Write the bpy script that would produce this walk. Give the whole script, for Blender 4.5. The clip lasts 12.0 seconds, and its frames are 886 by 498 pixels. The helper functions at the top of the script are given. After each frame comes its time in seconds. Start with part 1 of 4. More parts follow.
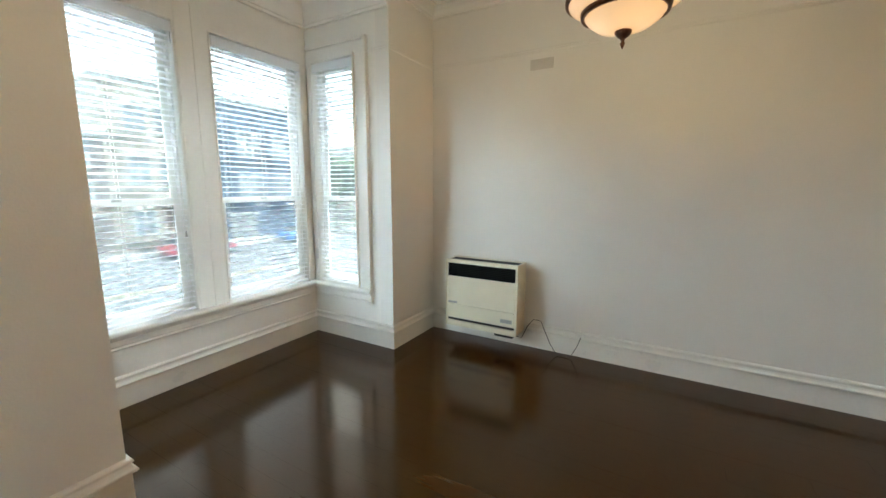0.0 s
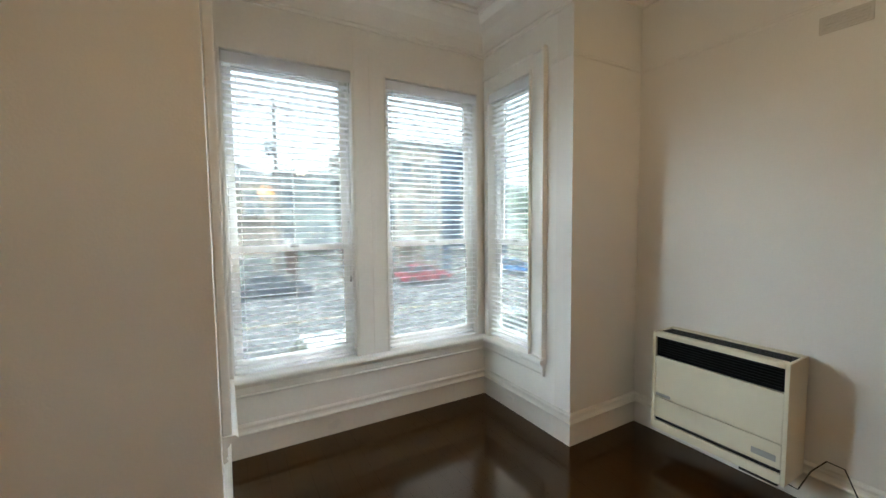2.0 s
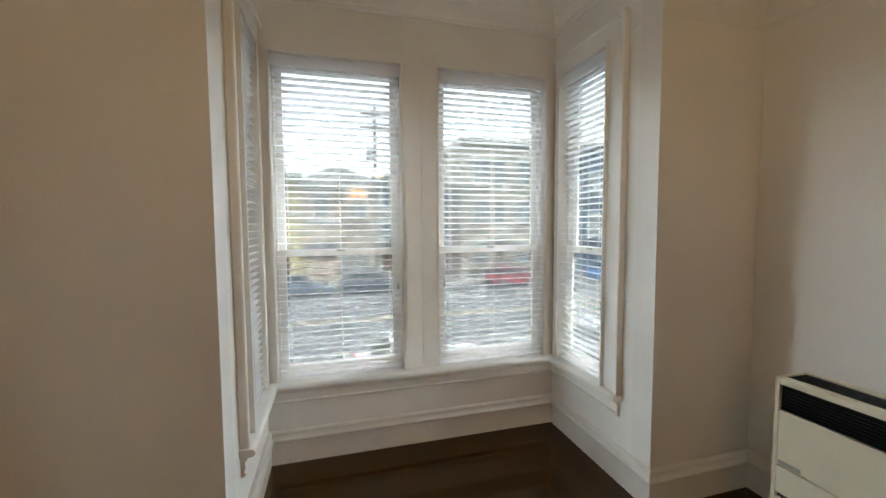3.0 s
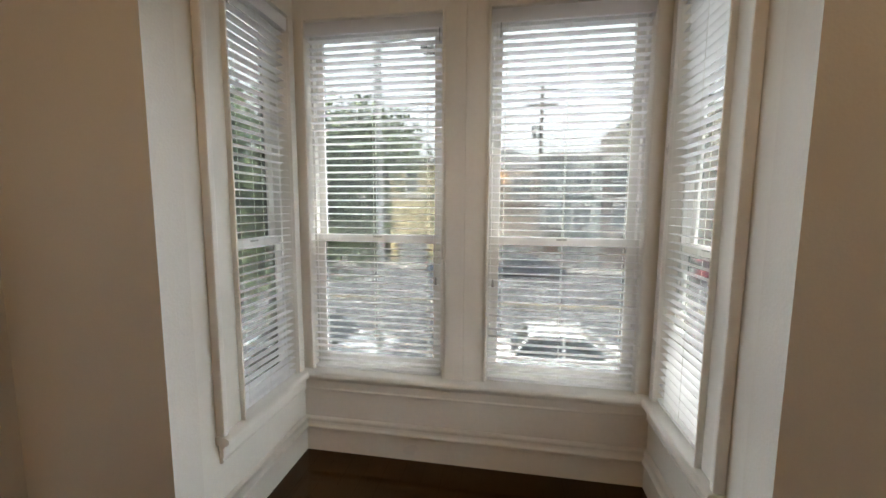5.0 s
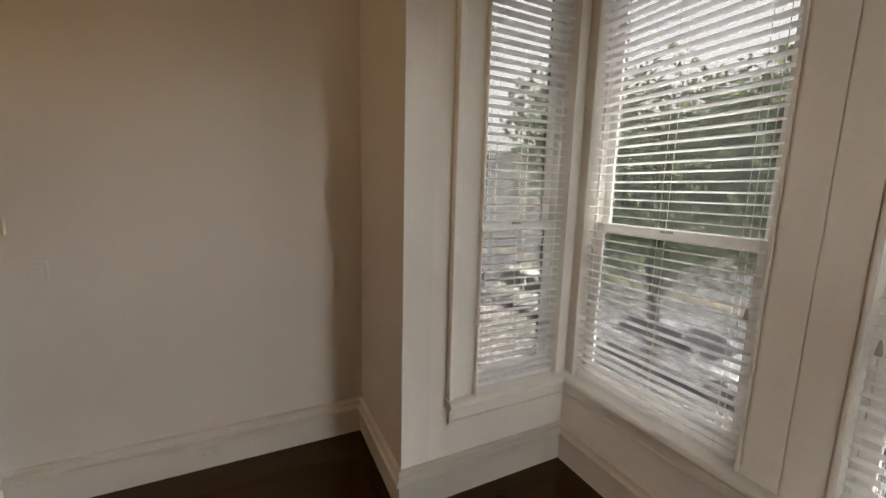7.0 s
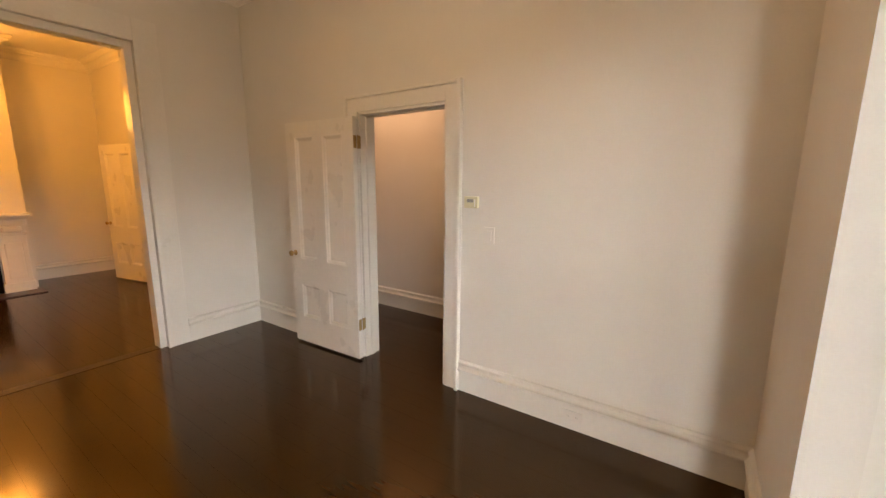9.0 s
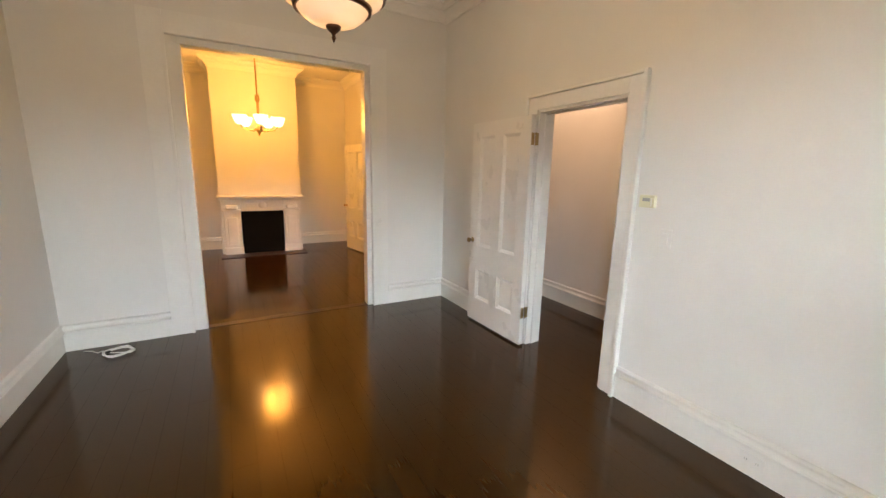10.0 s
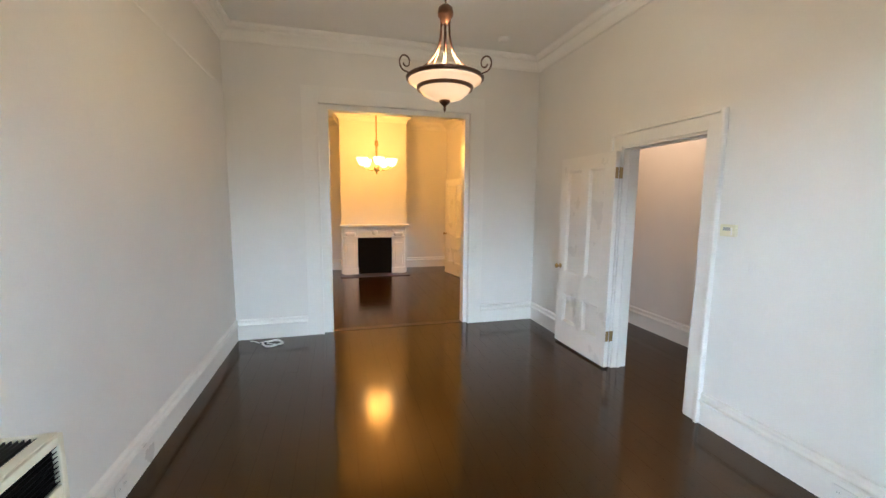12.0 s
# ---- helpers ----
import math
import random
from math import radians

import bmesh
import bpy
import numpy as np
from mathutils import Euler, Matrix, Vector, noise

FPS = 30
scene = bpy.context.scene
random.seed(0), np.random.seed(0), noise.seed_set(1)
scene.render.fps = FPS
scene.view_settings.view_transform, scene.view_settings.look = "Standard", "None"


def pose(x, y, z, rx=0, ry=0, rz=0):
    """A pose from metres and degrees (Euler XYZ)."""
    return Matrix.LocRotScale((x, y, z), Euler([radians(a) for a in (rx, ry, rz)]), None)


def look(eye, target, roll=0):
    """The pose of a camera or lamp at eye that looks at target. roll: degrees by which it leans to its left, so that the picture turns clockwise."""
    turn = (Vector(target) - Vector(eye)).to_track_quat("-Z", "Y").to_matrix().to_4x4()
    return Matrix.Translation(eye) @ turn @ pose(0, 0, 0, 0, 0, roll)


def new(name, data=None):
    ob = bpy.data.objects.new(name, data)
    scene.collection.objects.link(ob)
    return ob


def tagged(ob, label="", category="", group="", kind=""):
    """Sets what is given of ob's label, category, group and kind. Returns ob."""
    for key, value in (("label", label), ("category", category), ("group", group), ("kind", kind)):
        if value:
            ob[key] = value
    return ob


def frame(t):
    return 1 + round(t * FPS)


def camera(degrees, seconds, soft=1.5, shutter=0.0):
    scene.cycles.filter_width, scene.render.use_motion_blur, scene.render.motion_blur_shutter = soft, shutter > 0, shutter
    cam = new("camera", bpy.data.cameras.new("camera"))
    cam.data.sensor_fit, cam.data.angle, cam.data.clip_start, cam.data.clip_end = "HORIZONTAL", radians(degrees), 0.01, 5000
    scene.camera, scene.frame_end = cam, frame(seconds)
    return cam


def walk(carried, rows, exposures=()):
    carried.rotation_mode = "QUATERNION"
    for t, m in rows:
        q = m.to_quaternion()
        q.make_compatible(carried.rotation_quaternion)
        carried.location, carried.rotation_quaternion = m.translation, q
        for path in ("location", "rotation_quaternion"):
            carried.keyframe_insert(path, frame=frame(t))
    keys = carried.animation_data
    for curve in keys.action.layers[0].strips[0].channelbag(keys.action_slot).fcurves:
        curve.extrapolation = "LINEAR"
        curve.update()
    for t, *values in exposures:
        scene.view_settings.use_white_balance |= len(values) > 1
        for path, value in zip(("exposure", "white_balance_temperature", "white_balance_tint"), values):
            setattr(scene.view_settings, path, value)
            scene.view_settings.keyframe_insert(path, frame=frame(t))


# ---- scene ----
cam = camera(97.5, 12.0)
PATH = [
    (0, (0.046, -2.235, 1.577), (1.759, -1.25, 1.265), 0.2),
    (0.5, (0.191, -2.14, 1.617), (1.884, -1.098, 1.4), 0.2),
    (1, (0.366, -2.116, 1.642), (1.943, -0.889, 1.546), 0.9),
    (1.5, (0.581, -2.078, 1.648), (1.856, -0.542, 1.525), 0.8),
    (2, (0.821, -1.94, 1.635), (1.804, -0.203, 1.502), -0.6),
    (2.5, (1.049, -1.852, 1.644), (1.761, 0.014, 1.533), -0.8),
    (2.7, (1.123, -1.822, 1.65), (1.756, 0.072, 1.536), -0.5),
    (4.3, (1.856, -1.457, 1.667), (1.926, 0.534, 1.487), -0.7),
    (4.5, (1.942, -1.427, 1.67), (1.902, 0.563, 1.477), -0.3),
    (5, (2.122, -1.295, 1.67), (1.792, 0.666, 1.453), 0.3),
    (5.5, (2.232, -1.061, 1.669), (1.632, 0.835, 1.463), 0.1),
    (6, (2.367, -0.861, 1.667), (1.314, 0.823, 1.438), -0.1),
    (6.5, (2.457, -0.756, 1.659), (0.99, 0.576, 1.387), 0.9),
    (8.3, (2.385, -0.303, 1.602), (0.476, -0.792, 1.262), 1.0),
    (8.5, (2.384, -0.292, 1.597), (0.538, -0.978, 1.247), 0.7),
    (9, (2.362, -0.33, 1.572), (0.727, -1.429, 1.228), 0.4),
    (9.5, (2.349, -0.243, 1.577), (1.063, -1.732, 1.215), 0.6),
    (10, (2.383, -0.114, 1.583), (1.428, -1.828, 1.198), 1.2),
    (10.5, (2.465, -0.015, 1.585), (1.662, -1.803, 1.192), 0.8),
    (11, (2.519, 0.09, 1.589), (1.838, -1.752, 1.21), 0.7),
    (11.5, (2.516, 0.252, 1.595), (1.944, -1.636, 1.266), 0.6),
    (12, (2.542, 0.355, 1.61), (2.031, -1.563, 1.365), 0.5),
]
EXPOSURES = [
    (0.0, 7.1, 5700, -9), (1.5, 6.75, 5800, -7), (2.7, 6.4, 6150, -2), (4.5, 6.08, 6700, 3),
    (5.5, 5.88, 6750, 3), (6.0, 5.7, 7000, 4), (6.7, 5.58, 7300, 6), (8.3, 6.5, 8000, 12),
    (9.0, 6.92, 7750, 10), (10.0, 7.25, 6300, 2), (11.0, 7.3, 5800, 0), (12.0, 7.33, 5400, -2),
]
walk(cam, [(t, look(eye, target, roll)) for t, eye, target, roll in PATH], EXPOSURES)

# ---- world, sun, lamps ----
world = bpy.data.worlds.new("world")
scene.world = world
world.use_nodes = True
wn = world.node_tree.nodes
wl = world.node_tree.links
sky = wn.new("ShaderNodeTexSky")
sky.sky_type = "NISHITA"
sky.sun_disc = False
sky.sun_elevation = radians(78)
sky.sun_rotation = radians(130)
sky.dust_density = 4.0
overcast = wn.new("ShaderNodeHueSaturation")
overcast.inputs["Saturation"].default_value = 0.28
wl.new(sky.outputs[0], overcast.inputs["Color"])
# an overcast sky is about three times as bright overhead as at the horizon
where = wn.new("ShaderNodeTexCoord")
height = wn.new("ShaderNodeSeparateXYZ")
rise = wn.new("ShaderNodeMapRange")
rise.inputs["To Min"].default_value, rise.inputs["To Max"].default_value = 0.8, 1.3
dome = wn.new("ShaderNodeVectorMath")
dome.operation = "SCALE"
wl.new(where.outputs["Generated"], height.inputs[0])
wl.new(height.outputs["Z"], rise.inputs["Value"])
wl.new(overcast.outputs[0], dome.inputs[0])
wl.new(rise.outputs[0], dome.inputs["Scale"])
wl.new(dome.outputs[0], wn["Background"].inputs["Color"])
wn["Background"].inputs["Strength"].default_value = 0.15

sun = new("sun", bpy.data.lights.new("sun", "SUN"))
sun.data.energy = 0.5
sun.data.angle = radians(40)
sun.data.color = (1.0, 0.96, 0.9)
sun.matrix_world = pose(0, 0, 30, -12, 0, -130)


def bulb(name, x, y, z, watts, color, radius=0.06):
    ob = new(name, bpy.data.lights.new(name, "POINT"))
    ob.data.energy, ob.data.color, ob.data.shadow_soft_size = watts, color, radius
    ob.location = (x, y, z)
    return ob


bulb("pendant_bulb", 1.907, -2.018, 2.45, 0.29, (1.0, 0.66, 0.36), 0.07)
bulb("chandelier_bulb", 1.86, -7.0, 2.48, 0.76, (1.0, 0.40, 0.065), 0.2)
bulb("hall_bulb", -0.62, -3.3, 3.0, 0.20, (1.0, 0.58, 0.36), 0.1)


# ---- materials ----


def mat(name, color, rough=0.5, metal=0.0, var=0.06, scale=6.0, bump=0.0, bump_scale=60.0, stretch=(1, 1, 1), per_object=0.0, coat=0.0, fine=0.0, spec=0.5):
    """A paint, plaster or similar surface: a base colour that varies at two scales, and a fine relief."""
    m = bpy.data.materials.new(name)
    m.use_nodes = True
    n, l = m.node_tree.nodes, m.node_tree.links
    b = n["Principled BSDF"]
    b.inputs["Specular IOR Level"].default_value = spec
    b.inputs["Roughness"].default_value = rough
    b.inputs["Metallic"].default_value = metal
    b.inputs["Coat Weight"].default_value = coat
    b.inputs["Coat Roughness"].default_value = 0.12
    co = n.new("ShaderNodeTexCoord")
    mp = n.new("ShaderNodeMapping")
    mp.inputs["Scale"].default_value = stretch
    l.new(co.outputs["Object"], mp.inputs["Vector"])
    n1 = n.new("ShaderNodeTexNoise")
    n1.inputs["Scale"].default_value = scale
    n1.inputs["Detail"].default_value = 5
    l.new(mp.outputs[0], n1.inputs["Vector"])
    n2 = n.new("ShaderNodeTexNoise")
    n2.inputs["Scale"].default_value = bump_scale
    n2.inputs["Detail"].default_value = 3
    l.new(mp.outputs[0], n2.inputs["Vector"])
    ramp = n.new("ShaderNodeMapRange")
    ramp.inputs["From Min"].default_value, ramp.inputs["From Max"].default_value = 0.3, 0.7
    ramp.inputs["To Min"].default_value, ramp.inputs["To Max"].default_value = 1 - var, 1 + var
    l.new(n1.outputs["Fac"], ramp.inputs["Value"])
    value = ramp.outputs[0]
    if fine:
        r2 = n.new("ShaderNodeMapRange")
        r2.inputs["From Min"].default_value, r2.inputs["From Max"].default_value = 0.3, 0.7
        r2.inputs["To Min"].default_value, r2.inputs["To Max"].default_value = 1 - fine, 1 + fine
        l.new(n2.outputs["Fac"], r2.inputs["Value"])
        mul = n.new("ShaderNodeMath")
        mul.operation = "MULTIPLY"
        l.new(value, mul.inputs[0])
        l.new(r2.outputs[0], mul.inputs[1])
        value = mul.outputs[0]
    if per_object:
        info = n.new("ShaderNodeObjectInfo")
        r3 = n.new("ShaderNodeMapRange")
        r3.inputs["To Min"].default_value, r3.inputs["To Max"].default_value = 1 - per_object, 1 + per_object
        l.new(info.outputs["Random"], r3.inputs["Value"])
        mul = n.new("ShaderNodeMath")
        mul.operation = "MULTIPLY"
        l.new(value, mul.inputs[0])
        l.new(r3.outputs[0], mul.inputs[1])
        value = mul.outputs[0]
    tint = n.new("ShaderNodeVectorMath")
    tint.operation = "SCALE"
    tint.inputs[0].default_value = color[:3]
    l.new(value, tint.inputs["Scale"])
    l.new(tint.outputs[0], b.inputs["Base Color"])
    rr = n.new("ShaderNodeMapRange")
    rr.inputs["From Min"].default_value, rr.inputs["From Max"].default_value = 0.3, 0.7
    rr.inputs["To Min"].default_value, rr.inputs["To Max"].default_value = max(rough - 0.05, 0.0), min(rough + 0.05, 1.0)
    l.new(n1.outputs["Fac"], rr.inputs["Value"])
    l.new(rr.outputs[0], b.inputs["Roughness"])
    if bump:
        bp = n.new("ShaderNodeBump")
        bp.inputs["Strength"].default_value = bump
        bp.inputs["Distance"].default_value = 0.004
        l.new(n2.outputs["Fac"], bp.inputs["Height"])
        l.new(bp.outputs[0], b.inputs["Normal"])
    return m


def glow(name, color, strength, base=(0.9, 0.85, 0.75)):
    m = bpy.data.materials.new(name)
    m.use_nodes = True
    n, l = m.node_tree.nodes, m.node_tree.links
    b = n["Principled BSDF"]
    b.inputs["Base Color"].default_value = (*base, 1)
    b.inputs["Roughness"].default_value = 0.25
    b.inputs["Emission Color"].default_value = (*color, 1)
    tx = n.new("ShaderNodeTexNoise")
    tx.inputs["Scale"].default_value = 7
    rr = n.new("ShaderNodeMapRange")
    rr.inputs["From Min"].default_value, rr.inputs["From Max"].default_value = 0.3, 0.7
    rr.inputs["To Min"].default_value, rr.inputs["To Max"].default_value = strength * 0.75, strength * 1.2
    co = n.new("ShaderNodeTexCoord")
    l.new(co.outputs["Object"], tx.inputs["Vector"])
    l.new(tx.outputs["Fac"], rr.inputs["Value"])
    l.new(rr.outputs[0], b.inputs["Emission Strength"])
    return m


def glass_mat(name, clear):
    """A pane darkened to dim the view outside: each face lets a share of the light straight through and mirrors a
    little.
    """
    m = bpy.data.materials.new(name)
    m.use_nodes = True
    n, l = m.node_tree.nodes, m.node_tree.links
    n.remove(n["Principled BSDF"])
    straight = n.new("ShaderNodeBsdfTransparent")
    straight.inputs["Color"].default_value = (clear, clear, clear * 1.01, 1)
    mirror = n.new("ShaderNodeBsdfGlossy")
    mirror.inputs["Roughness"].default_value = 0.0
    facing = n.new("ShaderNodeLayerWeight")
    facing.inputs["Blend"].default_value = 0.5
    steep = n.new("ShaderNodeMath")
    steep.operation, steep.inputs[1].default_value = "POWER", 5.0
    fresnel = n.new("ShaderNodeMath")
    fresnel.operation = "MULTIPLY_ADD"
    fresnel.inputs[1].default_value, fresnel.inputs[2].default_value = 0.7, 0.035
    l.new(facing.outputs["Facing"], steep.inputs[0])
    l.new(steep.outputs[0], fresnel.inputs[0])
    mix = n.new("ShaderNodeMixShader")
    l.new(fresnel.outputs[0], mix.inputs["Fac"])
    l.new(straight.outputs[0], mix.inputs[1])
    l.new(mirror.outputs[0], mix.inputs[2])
    # a faint pale veil, added as haze over the outdoor view
    veil = n.new("ShaderNodeBsdfTranslucent")
    veil.inputs["Color"].default_value = (0.76, 0.79, 0.82, 1)
    veiled = n.new("ShaderNodeMixShader")
    veiled.inputs["Fac"].default_value = 0.005
    l.new(mix.outputs[0], veiled.inputs[1])
    l.new(veil.outputs[0], veiled.inputs[2])
    l.new(veiled.outputs[0], n["Material Output"].inputs["Surface"])
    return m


WALL = mat("wall_paint", (0.77, 0.748, 0.705), 0.55, var=0.03, scale=1.3, bump=0.25, bump_scale=90, fine=0.012)
TRIM = mat("trim_paint", (0.80, 0.78, 0.735), 0.32, var=0.03, scale=2.5, bump=0.12, bump_scale=40, fine=0.015)
CEIL = mat("ceiling_paint", (0.84, 0.82, 0.78), 0.7, var=0.03, scale=1.0, bump=0.35, bump_scale=70, fine=0.015)
DOORP = mat("door_paint", (0.81, 0.79, 0.745), 0.3, var=0.015, scale=3, bump=0.15, bump_scale=30, fine=0.015)
PLANK = mat("stained_wood", (0.031, 0.0112, 0.0013), 0.15, var=0.08, spec=0.46, scale=1.1, bump_scale=9, stretch=(6, 0.3, 1), per_object=0.10, fine=0.035)
PLANK.node_tree.nodes["Principled BSDF"].inputs["Specular Tint"].default_value = (1.0, 0.73, 0.43, 1.0)
UNDER = mat("joint_dark", (0.012, 0.007, 0.005), 0.8)
THRESH = mat("threshold_wood", (0.03, 0.012, 0.006), 0.3, var=0.2, scale=8, stretch=(0.6, 8, 1))
SASH = mat("sash_paint", (0.82, 0.82, 0.80), 0.3, var=0.02)
SLAT = mat("blind_vinyl", (0.86, 0.86, 0.87), 0.35, var=0.02, scale=3)
n, l = SLAT.node_tree.nodes, SLAT.node_tree.links
through_light = n.new("ShaderNodeBsdfTranslucent")
through_light.inputs["Color"].default_value = (0.92, 0.92, 0.93, 1)
both = n.new("ShaderNodeMixShader")
both.inputs["Fac"].default_value = 0.66
l.new(n["Principled BSDF"].outputs[0], both.inputs[1])
l.new(through_light.outputs[0], both.inputs[2])
l.new(both.outputs[0], n["Material Output"].inputs["Surface"])
CORD = mat("cord_white", (0.75, 0.74, 0.70), 0.6)
GLASS = glass_mat("view_dimming_glass", 0.19)
HEATW = mat("enamel_cream", (0.72, 0.67, 0.52), 0.35, var=0.03, scale=4, bump=0.04)
BLACK = mat("black_metal", (0.012, 0.012, 0.012), 0.4, var=0.2)
GRILLE = mat("grille_black", (0.006, 0.006, 0.006), 0.7, var=0.2, spec=0.15)
GREYM = mat("grey_label", (0.35, 0.35, 0.33), 0.4, var=0.1)
BRASS = mat("brass", (0.42, 0.30, 0.14), 0.34, 1.0, var=0.12, scale=20)
BRONZE = mat("bronze_metal", (0.10, 0.045, 0.025), 0.4, 0.7, var=0.3, scale=30, bump=0.2)
PLASTIC = mat("plastic_white", (0.78, 0.76, 0.72), 0.35, var=0.02)
CREAM = mat("plastic_cream", (0.74, 0.70, 0.50), 0.4, var=0.03)
BOWL = glow("lamp_glass", (1.0, 0.50, 0.21), 0.0062)
SHADE = glow("shade_glass", (1.0, 0.72, 0.36), 0.027)
HEARTH = mat("hearth_tile", (0.05, 0.03, 0.025), 0.35, var=0.2)
SOOT = mat("firebox_black", (0.004, 0.003, 0.003), 0.8, var=0.3, spec=0.1)

# ---- mesh helpers ----


def box(bm, x0, x1, y0, y1, z0, z1, bevel=0.0):
    made = bmesh.ops.create_cube(bm, size=1.0)["verts"]
    bmesh.ops.scale(bm, vec=(x1 - x0, y1 - y0, z1 - z0), verts=made)
    bmesh.ops.translate(bm, vec=((x0 + x1) / 2, (y0 + y1) / 2, (z0 + z1) / 2), verts=made)
    if bevel:
        edges = list({e for v in made for e in v.link_edges})
        bmesh.ops.bevel(bm, geom=edges, offset=bevel, segments=2, affect="EDGES", profile=0.6)
    return bm


def block(x0, x1, y0, y1, z0, z1, bevel=0.0):
    return box(bmesh.new(), x0, x1, y0, y1, z0, z1, bevel)


def sweep(bm, profile, path, closed=False):
    """A moulding: profile points are (distance off the wall to the left of the path, height)."""
    pts = [Vector((p[0], p[1])) for p in path]
    rings = []
    count = len(pts)
    for i, p in enumerate(pts):
        before = pts[i - 1] if (i > 0 or closed) else None
        after = pts[(i + 1) % count] if (i < count - 1 or closed) else None
        normals = []
        for a, b in ((before, p), (p, after)):
            if a is not None and b is not None:
                d = (b - a).normalized()
                normals.append(Vector((-d.y, d.x)))
        if len(normals) == 2:
            s = normals[0] + normals[1]
            off = s / max(s.dot(normals[0]), 0.2)
        else:
            off = normals[0]
        rings.append([bm.verts.new((p.x + off.x * d, p.y + off.y * d, z)) for d, z in profile])
    size = len(profile)
    for i in range(count if closed else count - 1):
        a, b = rings[i], rings[(i + 1) % count]
        for j in range(size - 1):
            bm.faces.new((a[j], b[j], b[j + 1], a[j + 1]))
        bm.faces.new((a[size - 1], b[size - 1], b[0], a[0]))
    if not closed:
        bm.faces.new(rings[0])
        bm.faces.new(list(reversed(rings[-1])))
    bmesh.ops.recalc_face_normals(bm, faces=bm.faces)
    return bm


def lathe(bm, profile, segs=28, centre=(0, 0)):
    rings = []
    for r, z in profile:
        rings.append([bm.verts.new((centre[0] + max(r, 0.0005) * math.cos(2 * math.pi * k / segs), centre[1] + max(r, 0.0005) * math.sin(2 * math.pi * k / segs), z)) for k in range(segs)])
    for a, b in zip(rings, rings[1:]):
        for k in range(segs):
            bm.faces.new((a[k], a[(k + 1) % segs], b[(k + 1) % segs], b[k]))
    bm.faces.new(rings[0])
    bm.faces.new(rings[-1])
    bmesh.ops.recalc_face_normals(bm, faces=bm.faces)
    return bm


def tube(bm, points, r, segs=8):
    pts = [Vector(p) for p in points]
    rings = []
    up = Vector((0, 0, 1))
    for i, p in enumerate(pts):
        d = (pts[min(i + 1, len(pts) - 1)] - pts[max(i - 1, 0)]).normalized()
        side = d.cross(up)
        if side.length < 0.05:
            side = d.cross(Vector((0, 1, 0)))
        side.normalize()
        top = side.cross(d)
        rad = r[i] if isinstance(r, (list, tuple)) else r
        rings.append([bm.verts.new(p + rad * (math.cos(2 * math.pi * k / segs) * side + math.sin(2 * math.pi * k / segs) * top)) for k in range(segs)])
    for a, b in zip(rings, rings[1:]):
        for k in range(segs):
            bm.faces.new((a[k], a[(k + 1) % segs], b[(k + 1) % segs], b[k]))
    bm.faces.new(rings[0])
    bm.faces.new(rings[-1])
    bmesh.ops.recalc_face_normals(bm, faces=bm.faces)
    return bm


def part(name, bm, material, parent=None, label="", smooth=False):
    """Links a bmesh as one mesh object, under a thing or a part."""
    me = bpy.data.meshes.new(name)
    bm.to_mesh(me)
    bm.free()
    me.materials.append(material)
    if smooth:
        for p in me.polygons:
            p.use_smooth = True
    ob = new(name, me)
    if parent is not None:
        ob.parent = parent
    return tagged(ob, label)


def thing(name, x, y, z, label, category, turn=0.0, group="", kind=""):
    ob = new(name)
    ob.matrix_basis = pose(x, y, z, 0, 0, turn)
    return tagged(ob, label, category, group, kind)


def setting(name, bm, material, label="", category=""):
    return tagged(part(name, bm, material), label, category, "", "structure")


def shared(name, mesh, parent, m):
    ob = new(name, mesh)
    ob.parent = parent
    ob.matrix_basis = m
    return ob


# ---- large structure ----
W, H = 3.71, 3.42
BACK, FAR = -4.41, -8.90
BX0, BX1, BY = 0.775, 2.965, 1.055
T = 0.15
DOOR0, DOOR1, DOORH = -2.76, -1.89, 2.12
D2A, D2B = -7.25, -6.40
SILL, HEAD = 0.575, 2.795
FRONT = [(0.848, 1.717), (2.000, 2.877)]
SIDE = (0.405, 0.965)
HALLX = -1.22

bm = bmesh.new()
box(bm, -T, 0, DOOR1, 0.0, 0, H)
box(bm, -T, 0, DOOR0, DOOR1, DOORH, H)
box(bm, -T, 0, D2B, DOOR0, 0, H)
box(bm, -T, 0, D2A, D2B, 2.10, H)
box(bm, -T, 0, FAR, D2A, 0, H)
setting("wall_left", bm, WALL, "off-white painted plaster wall with a doorway to the hall", "wall")
setting("wall_right", block(W, W + T, FAR, 0.0, 0, H), WALL, "off-white painted plaster wall behind the heater", "wall")
bm = bmesh.new()
box(bm, -T, BX0, 0.0, T, 0, H)
setting("wall_front_left", bm, WALL, "off-white plaster wall beside the bay", "wall")
setting("wall_front_right", block(BX1, W + T, 0.0, T, 0, H), WALL, "off-white plaster wall beside the bay", "wall")


def wall_with_openings(name, a0, a1, spans, place, label):
    """A wall along its own x axis, its room face at y = 0, going outward to y = T."""
    bm = bmesh.new()
    edge = a0
    for s0, s1 in spans:
        box(bm, edge, s0, 0, T, 0, H)
        box(bm, s0, s1, 0, T, 0, SILL - 0.04)
        box(bm, s0, s1, 0, T, HEAD, H)
        edge = s1
    box(bm, edge, a1, 0, T, 0, H)
    ob = setting(name, bm, TRIM, label, "wall")
    ob.matrix_basis = place
    return ob


